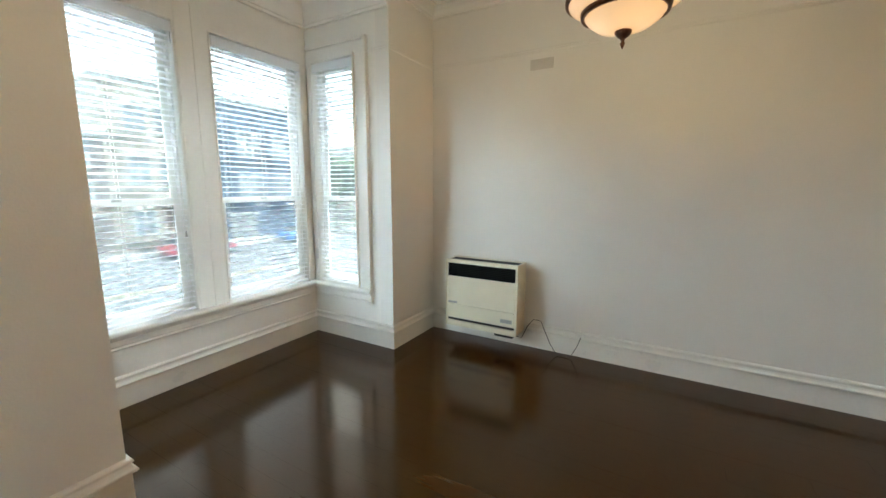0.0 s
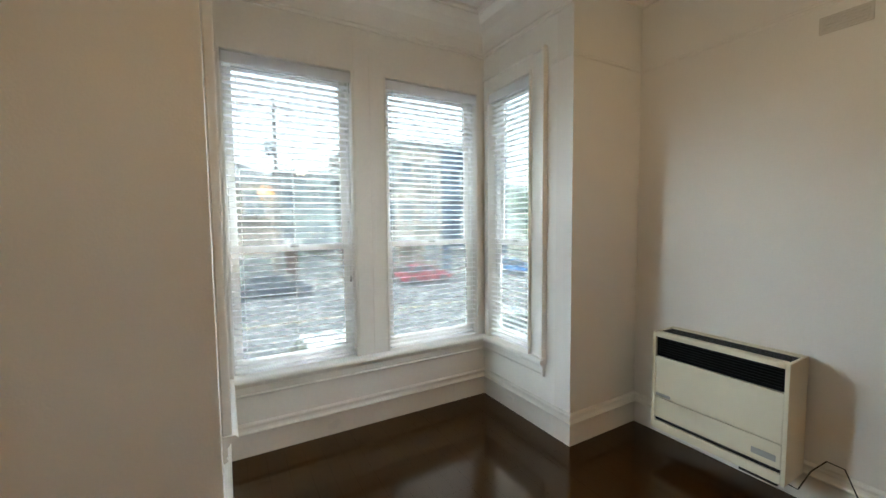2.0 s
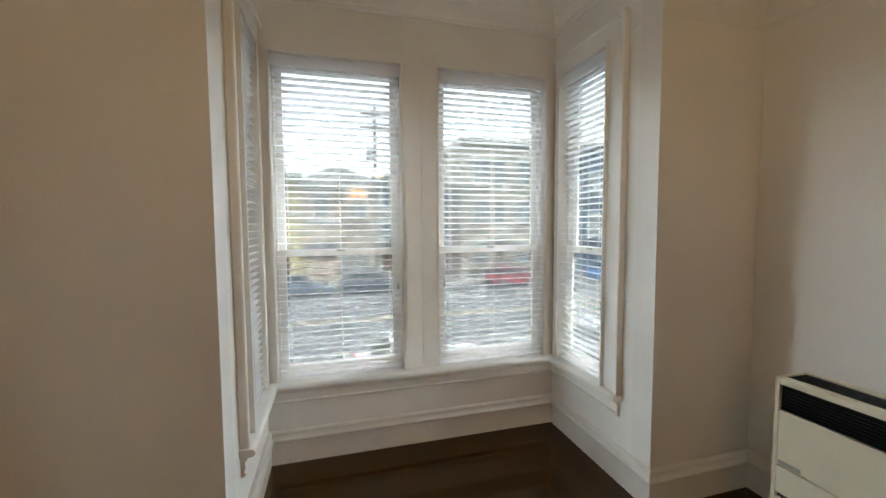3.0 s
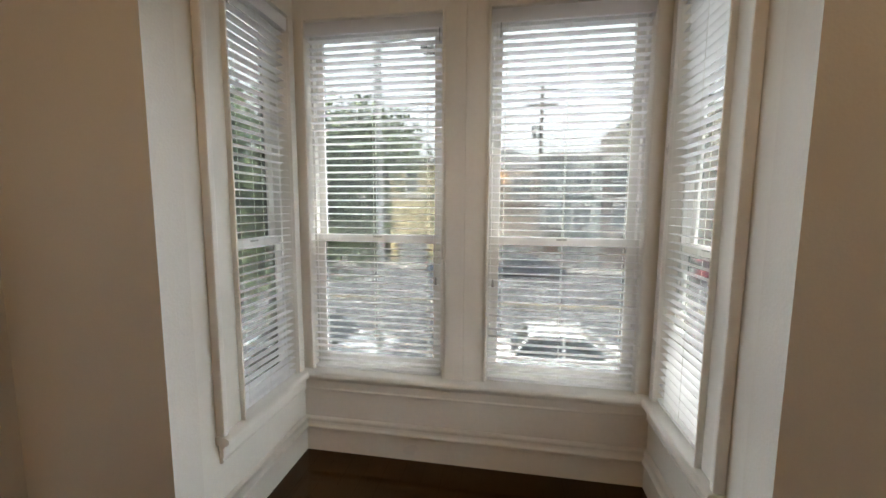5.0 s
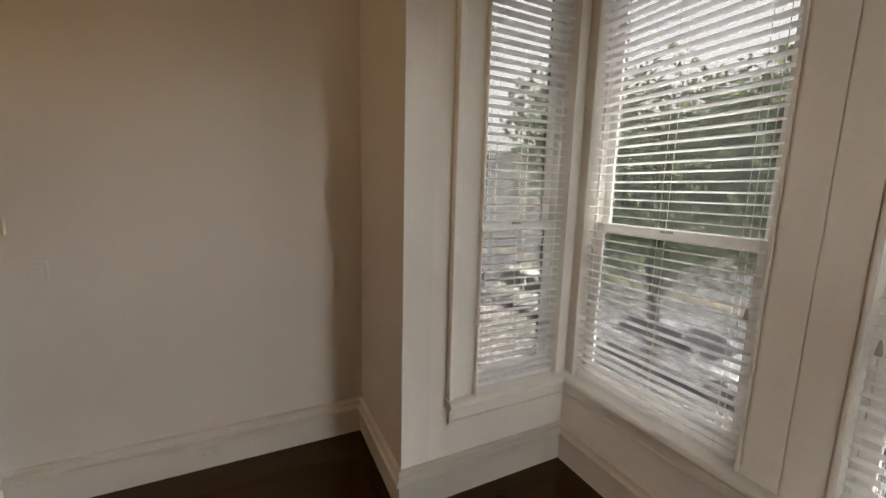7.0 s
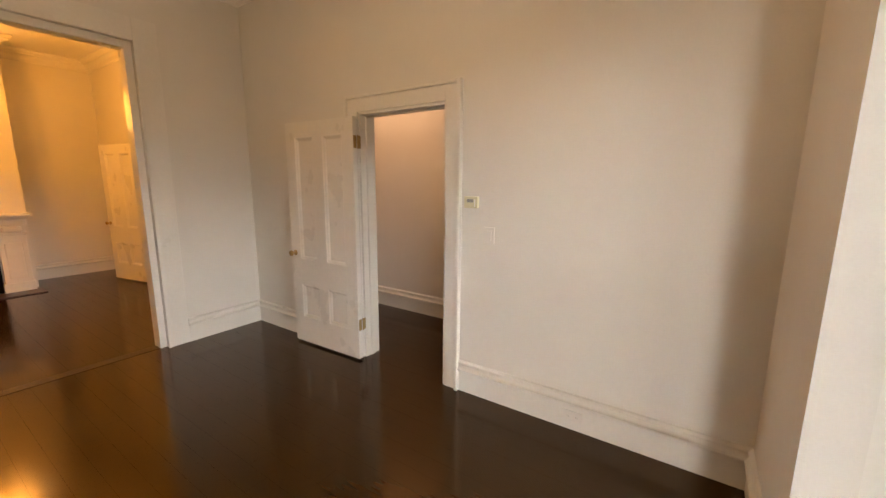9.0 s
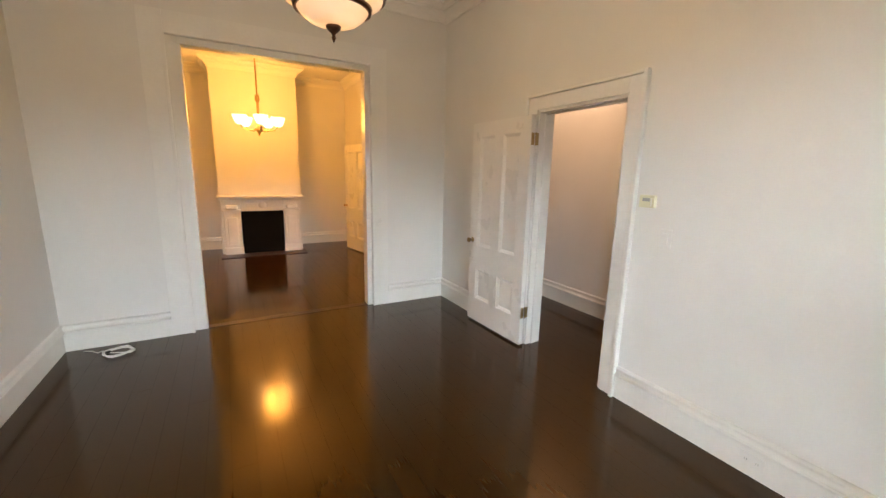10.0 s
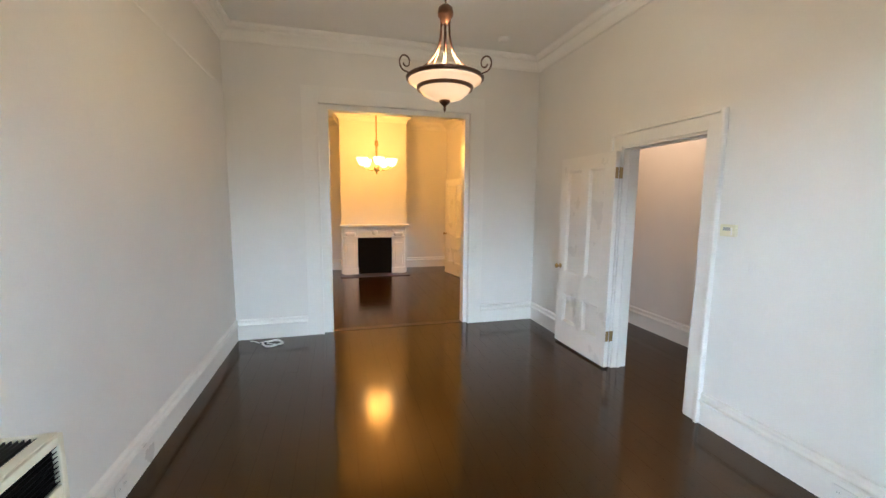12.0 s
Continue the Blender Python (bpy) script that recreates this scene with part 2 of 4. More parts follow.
wall_with_openings("wall_bay_front", BX0 - T, BX1 + T, FRONT, pose(0, BY, 0), "off-white panelled bay wall with two windows")
wall_with_openings("wall_bay_right", -BY, -T, [(-SIDE[1], -SIDE[0])], pose(BX1, 0, 0, 0, 0, -90), "off-white bay side wall with a window")
wall_with_openings("wall_bay_left", T, BY, [SIDE], pose(BX0, 0, 0, 0, 0, 90), "off-white bay side wall with a window")

OX0, OX1, OH = 0.93, 2.75, 2.70
bm = bmesh.new()
box(bm, 0, OX0, BACK - 0.2, BACK, 0, H)
box(bm, OX1, W, BACK - 0.2, BACK, 0, H)
box(bm, OX0, OX1, BACK - 0.2, BACK, OH, H)
setting("wall_back", bm, WALL, "off-white plaster wall with a wide pocket-door opening", "wall")
setting("wall_far", block(-T, W + T, FAR - T, FAR, 0, H), WALL, "cream plaster wall of the back room", "wall")
bm = bmesh.new()
box(bm, HALLX - T, HALLX, FAR - T, 0.75, 0, H)
box(bm, HALLX, -T, 0.60, 0.75, 0, H)
box(bm, HALLX, -T, FAR - T, FAR, 0, H)
box(bm, -T, -T + 0.02, T, 0.60, 0, H)
setting("wall_hall", bm, WALL, "warm-lit plaster wall of the hall", "wall")
setting("ceiling", block(HALLX - T, W + T, FAR - T, BY + T, H, H + 0.12), CEIL, "off-white plaster ceiling", "ceiling")

BASE = [(0, 0), (0.014, 0), (0.014, 0.158), (0.017, 0.161), (0.030, 0.164), (0.035, 0.170), (0.036, 0.177), (0.033, 0.183), (0.025, 0.187), (0.019, 0.194), (0.015, 0.205), (0.015, 0.214), (0.022, 0.218), (0.024, 0.225), (0.020, 0.233), (0.010, 0.238), (0, 0.240)]


def baseboard(path):
    return setting("baseboard", sweep(bmesh.new(), BASE, path), TRIM, "tall off-white moulded wooden baseboard", "baseboard")


baseboard([(0, DOOR0 - 0.125), (0, BACK), (OX0 - 0.18, BACK)])
baseboard([(OX1 + 0.18, BACK), (W, BACK), (W, 0), (BX1, 0), (BX1, BY), (BX0, BY), (BX0, 0), (0, 0), (0, DOOR1 + 0.125)])
baseboard([(0, D2A - 0.12), (0, FAR), (1.10, FAR), (1.10, -8.40)])
baseboard([(2.51, -8.40), (2.51, FAR), (W, FAR), (W, BACK - 0.2), (OX1 + 0.18, BACK - 0.2)])
baseboard([(HALLX, 0.6), (HALLX, FAR)])

CROWN = [(0, 3.265), (0.014, 3.268), (0.018, 3.29), (0.040, 3.325), (0.075, 3.352), (0.095, 3.357), (0.095, 3.372), (0.125, 3.385), (0.135, 3.405), (0.135, H), (0, H)]
COVE = [(0, 3.125), (0.016, 3.128), (0.018, 3.150), (0.030, 3.155), (0.050, 3.225), (0.085, 3.295), (0.130, 3.345), (0.180, 3.372), (0.200, 3.376), (0.200, 3.392), (0.225, 3.398), (0.225, H), (0, H)]


def crown(profile, path):
    return setting("trim", sweep(bmesh.new(), profile, path), CEIL, "off-white plaster crown moulding", "moulding")


crown(CROWN, [(BX0, 0), (0, 0), (0, BACK), (W, BACK), (W, 0), (BX1, 0)])
crown(COVE, [(BX1, 0.0), (BX1, BY), (BX0, BY), (BX0, 0.0)])
crown(CROWN, [(W, BACK - 0.2), (0, BACK - 0.2), (0, FAR), (1.10, FAR), (1.10, -8.25), (2.51, -8.25), (2.51, FAR), (W, FAR)][::1])
RAIL = [(0, 2.780), (0.003, 2.783), (0.006, 2.793), (0.0035, 2.800), (0.006, 2.808), (0.004, 2.816), (0, 2.818)]
setting("trim", sweep(bmesh.new(), RAIL, [(W, BACK + 0.2), (W, 0), (BX1, 0), (BX1, 0.2)]), WALL, "painted-over picture rail", "moulding")

# door casings
def casing(y0, y1, top, name="trim"):
    bm = bmesh.new()
    w = 0.12
    for a, b in ((y0 - w, y0), (y1, y1 + w)):
        box(bm, 0, 0.020, a, b, 0, top + w, 0.003)
    box(bm, 0, 0.020, y0 + 0.0005, y1 - 0.0005, top, top + w, 0.003)
    for a, b in ((y0 - w - 0.012, y0 - w + 0.016), (y1 + w - 0.016, y1 + w + 0.012)):
        box(bm, 0, 0.044, a, b, 0, top + w + 0.012, 0.008)
    box(bm, 0, 0.044, y0 - w + 0.017, y1 + w - 0.017, top + w - 0.016, top + w + 0.012, 0.008)
    setting(name, bm, TRIM, "off-white moulded door casing", "casing")
    bm = bmesh.new()
    box(bm, -T - 0.012, 0.004, y0 - 0.001, y0 + 0.02, 0, top)
    box(bm, -T - 0.012, 0.004, y1 - 0.02, y1 + 0.001, 0, top)
    box(bm, -T - 0.012, 0.004, y0 + 0.021, y1 - 0.021, top - 0.02, top + 0.001)
    box(bm, -0.09, -0.055, y0 + 0.0205, y0 + 0.032, 0, top - 0.021)
    box(bm, -0.09, -0.055, y1 - 0.032, y1 - 0.0205, 0, top - 0.021)
    box(bm, -0.09, -0.055, y0 + 0.033, y1 - 0.033, top - 0.032, top - 0.0205)
    setting("door_jamb", bm, TRIM, "off-white painted door jamb", "door frame")


casing(DOOR0, DOOR1, DOORH)
casing(D2A, D2B, 2.10)

# lining and casing of the wide opening
bm = bmesh.new()
y0, y1 = BACK - 0.17, BACK - 0.04
box(bm, OX0, OX0 + 0.055, y0, y1, 0, OH - 0.06, 0.004)
box(bm, OX1 - 0.11, OX1, y0, y1, 0, OH - 0.06, 0.004)
box(bm, OX0, OX1, y0, y1, OH - 0.06, OH, 0.004)
setting("trim", bm, TRIM, "off-white lining of the pocket-door opening", "casing")
bm = bmesh.new()
for a, b in ((OX0 - 0.18, OX0), (OX1, OX1 + 0.18)):
    box(bm, a, b, BACK, BACK + 0.012, 0, OH + 0.18, 0.003)
box(bm, OX0 + 0.0005, OX1 - 0.0005, BACK, BACK + 0.012, OH, OH + 0.18, 0.003)
for a, b in ((OX0 - 0.02, OX0 + 0.004), (OX1 - 0.004, OX1 + 0.02)):
    box(bm, a, b, BACK, BACK + 0.022, 0, OH + 0.02, 0.004)
box(bm, OX0 + 0.005, OX1 - 0.005, BACK, BACK + 0.022, OH - 0.004, OH + 0.02, 0.004)
setting("trim", bm, TRIM, "flat off-white casing of the wide opening", "casing")

# ---- windows and blinds ----


def window(name, w, place, cords):
    h0, h1, meet = SILL, HEAD, 1.46
    root = tagged(new(name), "white double-hung wooden window with grey view-dimming glass", "window", "", "structure")
    root.matrix_basis = place
    a, b = -w / 2, w / 2
    # the opening through which the sky's light is gathered
    gate = new("window_daylight", bpy.data.lights.new("window_daylight", "AREA"))
    gate.data.shape = "RECTANGLE"
    gate.data.size, gate.data.size_y = w, h1 - h0
    gate.data.cycles.is_portal = True
    gate.matrix_world = place @ pose(0, T + 0.01, (h0 + h1) / 2, -90, 0, 0)
    bm = bmesh.new()
    box(bm, a, a + 0.016, 0.066, T, h0, h1)
    box(bm, b - 0.016, b, 0.066, T, h0, h1)
    box(bm, a + 0.0165, b - 0.0165, 0.066, T, h1 - 0.016, h1)
    box(bm, a + 0.0165, b - 0.0165, 0.066, T, h0 - 0.04, h0 + 0.012)
    part("window_frame", bm, SASH, root)
    for low, (z0, z1, ya) in enumerate(((meet - 0.025, h1 - 0.017, 0.108), (h0 + 0.013, meet + 0.025, 0.072))):
        bm = bmesh.new()
        st, bot, top = 0.048, (0.075 if low else 0.05), 0.048
        box(bm, a + 0.017, a + 0.017 + st, ya, ya + 0.034, z0, z1, 0.004)
        box(bm, b - 0.017 - st, b - 0.017, ya, ya + 0.034, z0, z1, 0.004)
        box(bm, a + 0.017 + st, b - 0.017 - st, ya, ya + 0.034, z0, z0 + bot, 0.004)
        box(bm, a + 0.017 + st, b - 0.017 - st, ya, ya + 0.034, z1 - top, z1, 0.004)
        sash = part("lower_sash" if low else "upper_sash", bm, SASH, root)
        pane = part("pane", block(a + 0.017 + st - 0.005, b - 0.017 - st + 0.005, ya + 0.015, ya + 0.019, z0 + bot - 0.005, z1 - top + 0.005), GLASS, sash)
        # no shadow, so the pane's darkening dims the view, not the room
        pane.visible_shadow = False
    bm = bmesh.new()
    box(bm, -0.03, 0.03, 0.062, 0.072, meet + 0.008, meet + 0.024, 0.003)
    part("sash_lock", bm, GREYM, root)
    # the blind hangs in the opening
    blind = tagged(new("window_blind"), "white horizontal slat blind lowered with open slats", "blind", "window blinds")
    blind.matrix_basis = place
    bm = bmesh.new()
    box(bm, a + 0.004, b - 0.004, -0.012, -0.002, h1 - 0.09, h1 - 0.015, 0.003)
    box(bm, a + 0.004, a + 0.010, -0.002, 0.05, h1 - 0.09, h1 - 0.015)
    box(bm, b - 0.010, b - 0.004, -0.002, 0.05, h1 - 0.09, h1 - 0.015)
    part("valance", bm, SLAT, blind)
    part("headrail", block(a + 0.011, b - 0.011, 0.002, 0.055, h1 - 0.070, h1 - 0.026), SLAT, blind)
    part("bottom_rail", block(a + 0.01, b - 0.01, 0.004, 0.056, h0 + 0.014, h0 + 0.034, 0.004), SLAT, blind)
    slat = bpy.data.meshes.new("slat")
    bm = bmesh.new()
    rings = []
    for s in (a + 0.010, b - 0.010):
        rings.append([bm.verts.new((s, y, z)) for y, z in ((-0.0255, -0.0022), (-0.025, 0.0), (-0.018, 0.0017), (-0.009, 0.0030), (0.0, 0.0035), (0.009, 0.0030), (0.018, 0.0017), (0.025, 0.0), (0.0255, -0.0022))])
    for k in range(8):
        bm.faces.new((rings[0][k], rings[0][k + 1], rings[1][k + 1], rings[1][k]))
    bm.to_mesh(slat)
    bm.free()
    slat.materials.append(SLAT)
    z = h0 + 0.07
    rng = random.Random(len(bpy.data.objects))
    while z < h1 - 0.10:
        shared("slat", slat, blind, pose(0, 0.03, z, -4 + rng.uniform(-1.2, 1.2), rng.uniform(-0.12, 0.12), 0))
        z += 0.0443
    for s in (a + 0.09, 0.0, b - 0.09):
        bm = bmesh.new()
        tube(bm, [(s, 0.003, h0 + 0.03), (s, 0.003, h1 - 0.06)], 0.0009, 5)
        tube(bm, [(s, 0.057, h0 + 0.03), (s, 0.057, h1 - 0.06)], 0.0009, 5)
        part("ladder_cord", bm, CORD, blind)
    if cords:
        s = a + 0.035 if cords < 0 else b - 0.035
        bm = bmesh.new()
        tube(bm, [(s, -0.004, h1 - 0.08), (s + 0.004, -0.005, 1.9), (s, -0.006, 1.22)], 0.0012, 5)
        pull = part("pull_cord", bm, CORD, blind)
        part("tassel", lathe(bmesh.new(), [(0.001, 1.235), (0.005, 1.225), (0.009, 1.19), (0.008, 1.185)], 10, (s, -0.006)), GREYM, pull)
        bm = bmesh.new()
        tube(bm, [(s + 0.02, -0.006, h1 - 0.08), (s + 0.02, -0.008, h1 - 0.17)], 0.003, 6)
        part("tilt_hook", bm, GREYM, blind)
    return root


window("window_1", FRONT[0][1] - FRONT[0][0], pose(sum(FRONT[0]) / 2, BY, 0), 1)
window("window_2", FRONT[1][1] - FRONT[1][0], pose(sum(FRONT[1]) / 2, BY, 0), -1)
window("window_3", SIDE[1] - SIDE[0], pose(BX1, sum(SIDE) / 2, 0, 0, 0, -90), 1)
window("window_4", SIDE[1] - SIDE[0], pose(BX0, sum(SIDE) / 2, 0, 0, 0, 90), -1)

STOOL = [(0, 0.536), (0.058, 0.536), (0.068, 0.541), (0.073, 0.552), (0.071, 0.564), (0.062, 0.573), (0.052, 0.576), (0, 0.576)]
APRON = [(0, 0.428), (0.012, 0.430), (0.021, 0.436), (0.023, 0.445), (0.017, 0.452), (0.016, 0.459), (0.022, 0.464), (0.022, 0.505), (0.028, 0.512), (0.038, 0.528), (0.042, 0.5355), (0, 0.5355)]
setting("window_stool", sweep(bmesh.new(), STOOL, [(BX1, 0.235), (BX1, BY), (BX0, BY), (BX0, 0.235)]), TRIM, "off-white moulded window stool round the bay", "window sill")
setting("window_apron", sweep(bmesh.new(), APRON, [(BX1, 0.255), (BX1, BY), (BX0, BY), (BX0, 0.255)]), TRIM, "off-white moulded apron below the stool", "moulding")
# boards that carry the stool into the openings
for s0, s1 in FRONT:
    setting("window_stool", block(s0, s1, BY, BY + 0.066, SILL - 0.039, SILL - 0.002), TRIM, "off-white window stool in the opening", "window sill")
for side, x0, x1 in ((1, BX1, BX1 + 0.066), (-1, BX0 - 0.066, BX0)):
    setting("window_stool", block(x0, x1, SIDE[0], SIDE[1], SILL - 0.039, SILL - 0.002), TRIM, "off-white window stool in the opening", "window sill")
    # casing of the side window
    bm = bmesh.new()
    f0, f1 = (BX1 - 0.020, BX1) if side > 0 else (BX0, BX0 + 0.020)
    g0, g1 = (BX1 - 0.046, BX1) if side > 0 else (BX0, BX0 + 0.046)
    box(bm, f0, f1, 0.265, SIDE[0], 0.576, 2.915, 0.003)
    box(bm, f0, f1, SIDE[0] + 0.0005, BY - 0.035, HEAD, 2.915, 0.003)
    box(bm, f0, f1, SIDE[1], BY - 0.035, 0.576, HEAD - 0.0005, 0.003)
    box(bm, g0, g1, 0.240, 0.272, 0.577, 2.935, 0.008)
    box(bm, g0, g1, 0.273, BY - 0.035, 2.908, 2.935, 0.006)
    box(bm, g0, g1, SIDE[0] - 0.014, SIDE[0] - 0.002, 0.576, HEAD + 0.012, 0.004)
    setting("trim", bm, TRIM, "off-white moulded window casing", "casing")
# beads and the seam of the mullion on the front
bm = bmesh.new()
for s0, s1 in FRONT:
    box(bm, s0 - 0.016, s0 - 0.001, BY - 0.010, BY, 0.576, HEAD + 0.014, 0.004)
    box(bm, s1 + 0.001, s1 + 0.016, BY - 0.010, BY, 0.576, HEAD + 0.014, 0.004)
    box(bm, s0 - 0.0005, s1 + 0.0005, BY - 0.010, BY, HEAD + 0.001, HEAD + 0.014, 0.004)
box(bm, 1.740, 1.8600, BY - 0.006, BY, 0.576, 3.12, 0.002)
box(bm, 1.8632, 1.980, BY - 0.006, BY, 0.576, 3.12, 0.002)
setting("trim", bm, TRIM, "off-white window beads and mullion boards", "moulding")

# ---- heater ----
heater = thing("gas_heater", 3.42, -0.71, 0, "cream enamelled gas wall heater with black grilles", "heater")
hw = 0.38
bm = bmesh.new()
box(bm, 0.012, 0.246, -hw, -hw + 0.018, 0.18, 0.865, 0.006)
box(bm, 0.012, 0.246, hw - 0.018, hw, 0.18, 0.865, 0.006)
box(bm, 0.012, 0.246, -hw + 0.018, hw - 0.018, 0.18, 0.20, 0.003)
box(bm, 0.200, 0.246, -hw + 0.018, hw - 0.018, 0.845, 0.865, 0.003)
box(bm, 0.012, 0.050, -hw + 0.018, hw - 0.018, 0.845, 0.865, 0.003)
box(bm, 0.236, 0.246, -hw + 0.018, hw - 0.018, 0.20, 0.845)
part("casing", bm, HEATW, heater)
bm = bmesh.new()
box(bm, 0, 0.014, -hw, -hw + 0.022, 0.18, 0.862, 0.004)
box(bm, 0, 0.014, hw - 0.022, hw, 0.18, 0.862, 0.004)
box(bm, 0, 0.014, -hw + 0.022, hw - 0.022, 0.832, 0.862, 0.004)
box(bm, 0, 0.014, -hw + 0.022, hw - 0.022, 0.18, 0.238, 0.004)
part("front_frame", bm, HEATW, heater)
part("front_panel", block(0.003, 0.014, -hw + 0.023, hw - 0.023, 0.412, 0.696, 0.003), HEATW, heater)
door = part("lower_door", block(0.001, 0.014, -hw + 0.023, hw - 0.023, 0.264, 0.402, 0.003), HEATW, heater)
part("door_lip", block(-0.008, 0.004, -hw + 0.026, hw - 0.026, 0.398, 0.409, 0.003), HEATW, door)
part("rating_plate", block(-0.001, 0.002, -hw + 0.045, -hw + 0.16, 0.30, 0.335), GREYM, door)
part("badge", block(0.000, 0.004, hw - 0.13, hw - 0.03, 0.418, 0.438, 0.001), GREYM, heater)
gr = part("front_grille", block(0.022, 0.028, -hw + 0.022, hw - 0.022, 0.696, 0.832), GRILLE, heater)
for k in range(8):
    ob = part("louvre", block(-0.007, 0.007, -hw + 0.024, hw - 0.024, -0.0012, 0.0012), GRILLE, gr)
    ob.matrix_basis = pose(0.013, 0, 0.705 + k * 0.0168, 0, 32, 0)
part("lower_slot", block(0.018, 0.024, -hw + 0.022, hw - 0.022, 0.236, 0.266), BLACK, heater)
tg = part("top_grille", block(0.050, 0.200, -hw + 0.018, hw - 0.018, 0.828, 0.836), BLACK, heater)
for k in range(9):
    part("louvre", block(0.056 + k * 0.016, 0.059 + k * 0.016, -hw + 0.020, hw - 0.020, 0.838, 0.860), BLACK, tg)
bm = bmesh.new()
box(bm, 0.05, 0.14, -hw + 0.05, -hw + 0.24, 0.135, 0.18, 0.008)
tube(bm, [(0.09, -hw + 0.02, 0.165), (0.10, -hw + 0.10, 0.14), (0.10, -hw + 0.2, 0.150)], 0.012)
part("gas_valve", bm, BLACK, heater)
part("bracket", block(0.246, 0.280, -0.2, 0.2, 0.45, 0.80), GREYM, heater)

bm = bmesh.new()
tube(bm, [(3.50, -1.07, 0.165), (3.52, -1.115, 0.15), (3.60, -1.14, 0.24), (3.645, -1.19, 0.31), (3.655, -1.26, 0.30), (3.640, -1.31, 0.20), (3.635, -1.36, 0.10), (3.620, -1.43, 0.008), (3.628, -1.50, 0.006), (3.64, -1.56, 0.02), (3.655, -1.60, 0.10), (3.664, -1.63, 0.19), (3.666, -1.63, 0.205)], 0.0035, 8)
tagged(part("power_cord", bm, BLACK, smooth=True), "thin dark cord looping from the heater to a wall jack", "cord")
bm = bmesh.new()
box(bm, W - 0.046, W - 0.012, -1.648, -1.612, 0.190, 0.236, 0.004)
tagged(part("cord_jack", bm, PLASTIC), "small white jack on the baseboard top", "jack")


def outlet(x, y, z, turn, wide, tall, label, name="wall_outlet", cat="outlet", slots=True):
    o = thing(name, x, y, z, label, cat, turn)
    part("plate", block(-wide / 2, wide / 2, -0.006, 0, -tall / 2, tall / 2, 0.002), PLASTIC, o)
    if slots:
        for s in (-1, 1):
            rec = part("receptacle", block(s * wide * 0.23 - 0.015, s * wide * 0.23 + 0.015, -0.0085, -0.006, -0.016, 0.016, 0.001), PLASTIC, o)
            bm = bmesh.new()
            box(bm, s * wide * 0.23 - 0.006, s * wide * 0.23 - 0.004, -0.0092, -0.008, -0.006, 0.006)
            box(bm, s * wide * 0.23 + 0.004, s * wide * 0.23 + 0.006, -0.0092, -0.008, -0.006, 0.006)
            part("slots", bm, GREYM, rec)
    return o


outlet(0.0145, -0.90, 0.095, 90, 0.115, 0.07, "white horizontal outlet plate in the baseboard")
outlet(W - 0.0145, -1.905, 0.095, -90, 0.125, 0.07, "white horizontal outlet plate in the baseboard")
outlet(BX1 - 0.0145, 0.655, 0.105, -90, 0.09, 0.03, "small painted-over plate in the bay baseboard", "wall_jack", "jack", False)
sw = outlet(0.0, -1.535, 1.207, 90, 0.075, 0.115, "white rocker light switch plate on the wall", "light_switch", "light switch", False)
part("rocker", block(-0.017, 0.017, -0.010, -0.006, -0.034, 0.034, 0.002), PLASTIC, sw)
th = thing("thermostat", 0.0, -1.672, 1.43, "small cream plastic thermostat on the wall", "thermostat", 90)
body = part("body", block(-0.052, 0.052, -0.03, 0, -0.04, 0.04, 0.006), CREAM, th)
part("display", block(-0.028, 0.022, -0.0325, -0.030, 0.000, 0.022, 0.001), GREYM, body)
part("lever", block(0.030, 0.036, -0.036, -0.030, -0.03, 0.02, 0.001), PLASTIC, body)
vent = thing("wall_vent", W, -1.15, 2.68, "small flush painted vent plate high on the wall", "vent", -90)
VENTP = mat("vent_paint", (0.60, 0.57, 0.52), 0.6, var=0.05)
part("plate", block(-0.105, 0.105, -0.008, 0, -0.046, 0.046, 0.003), VENTP, vent)
for k in range(5):
    part("slat", block(-0.09, 0.09, -0.013, -0.008, -0.032 + k * 0.016 - 0.003, -0.032 + k * 0.016 + 0.003, 0.001), VENTP, vent)
det = thing("smoke_detector", 0.72, -3.92, H, "round white smoke detector on the ceiling", "smoke detector")
part("base", lathe(bmesh.new(), [(0.062, 0), (0.062, -0.012), (0.055, -0.02)], 24), PLASTIC, det)
part("cover", lathe(bmesh.new(), [(0.054, -0.02), (0.052, -0.034), (0.04, -0.042), (0.001, -0.044)], 24), PLASTIC, det)

# ---- doors ----


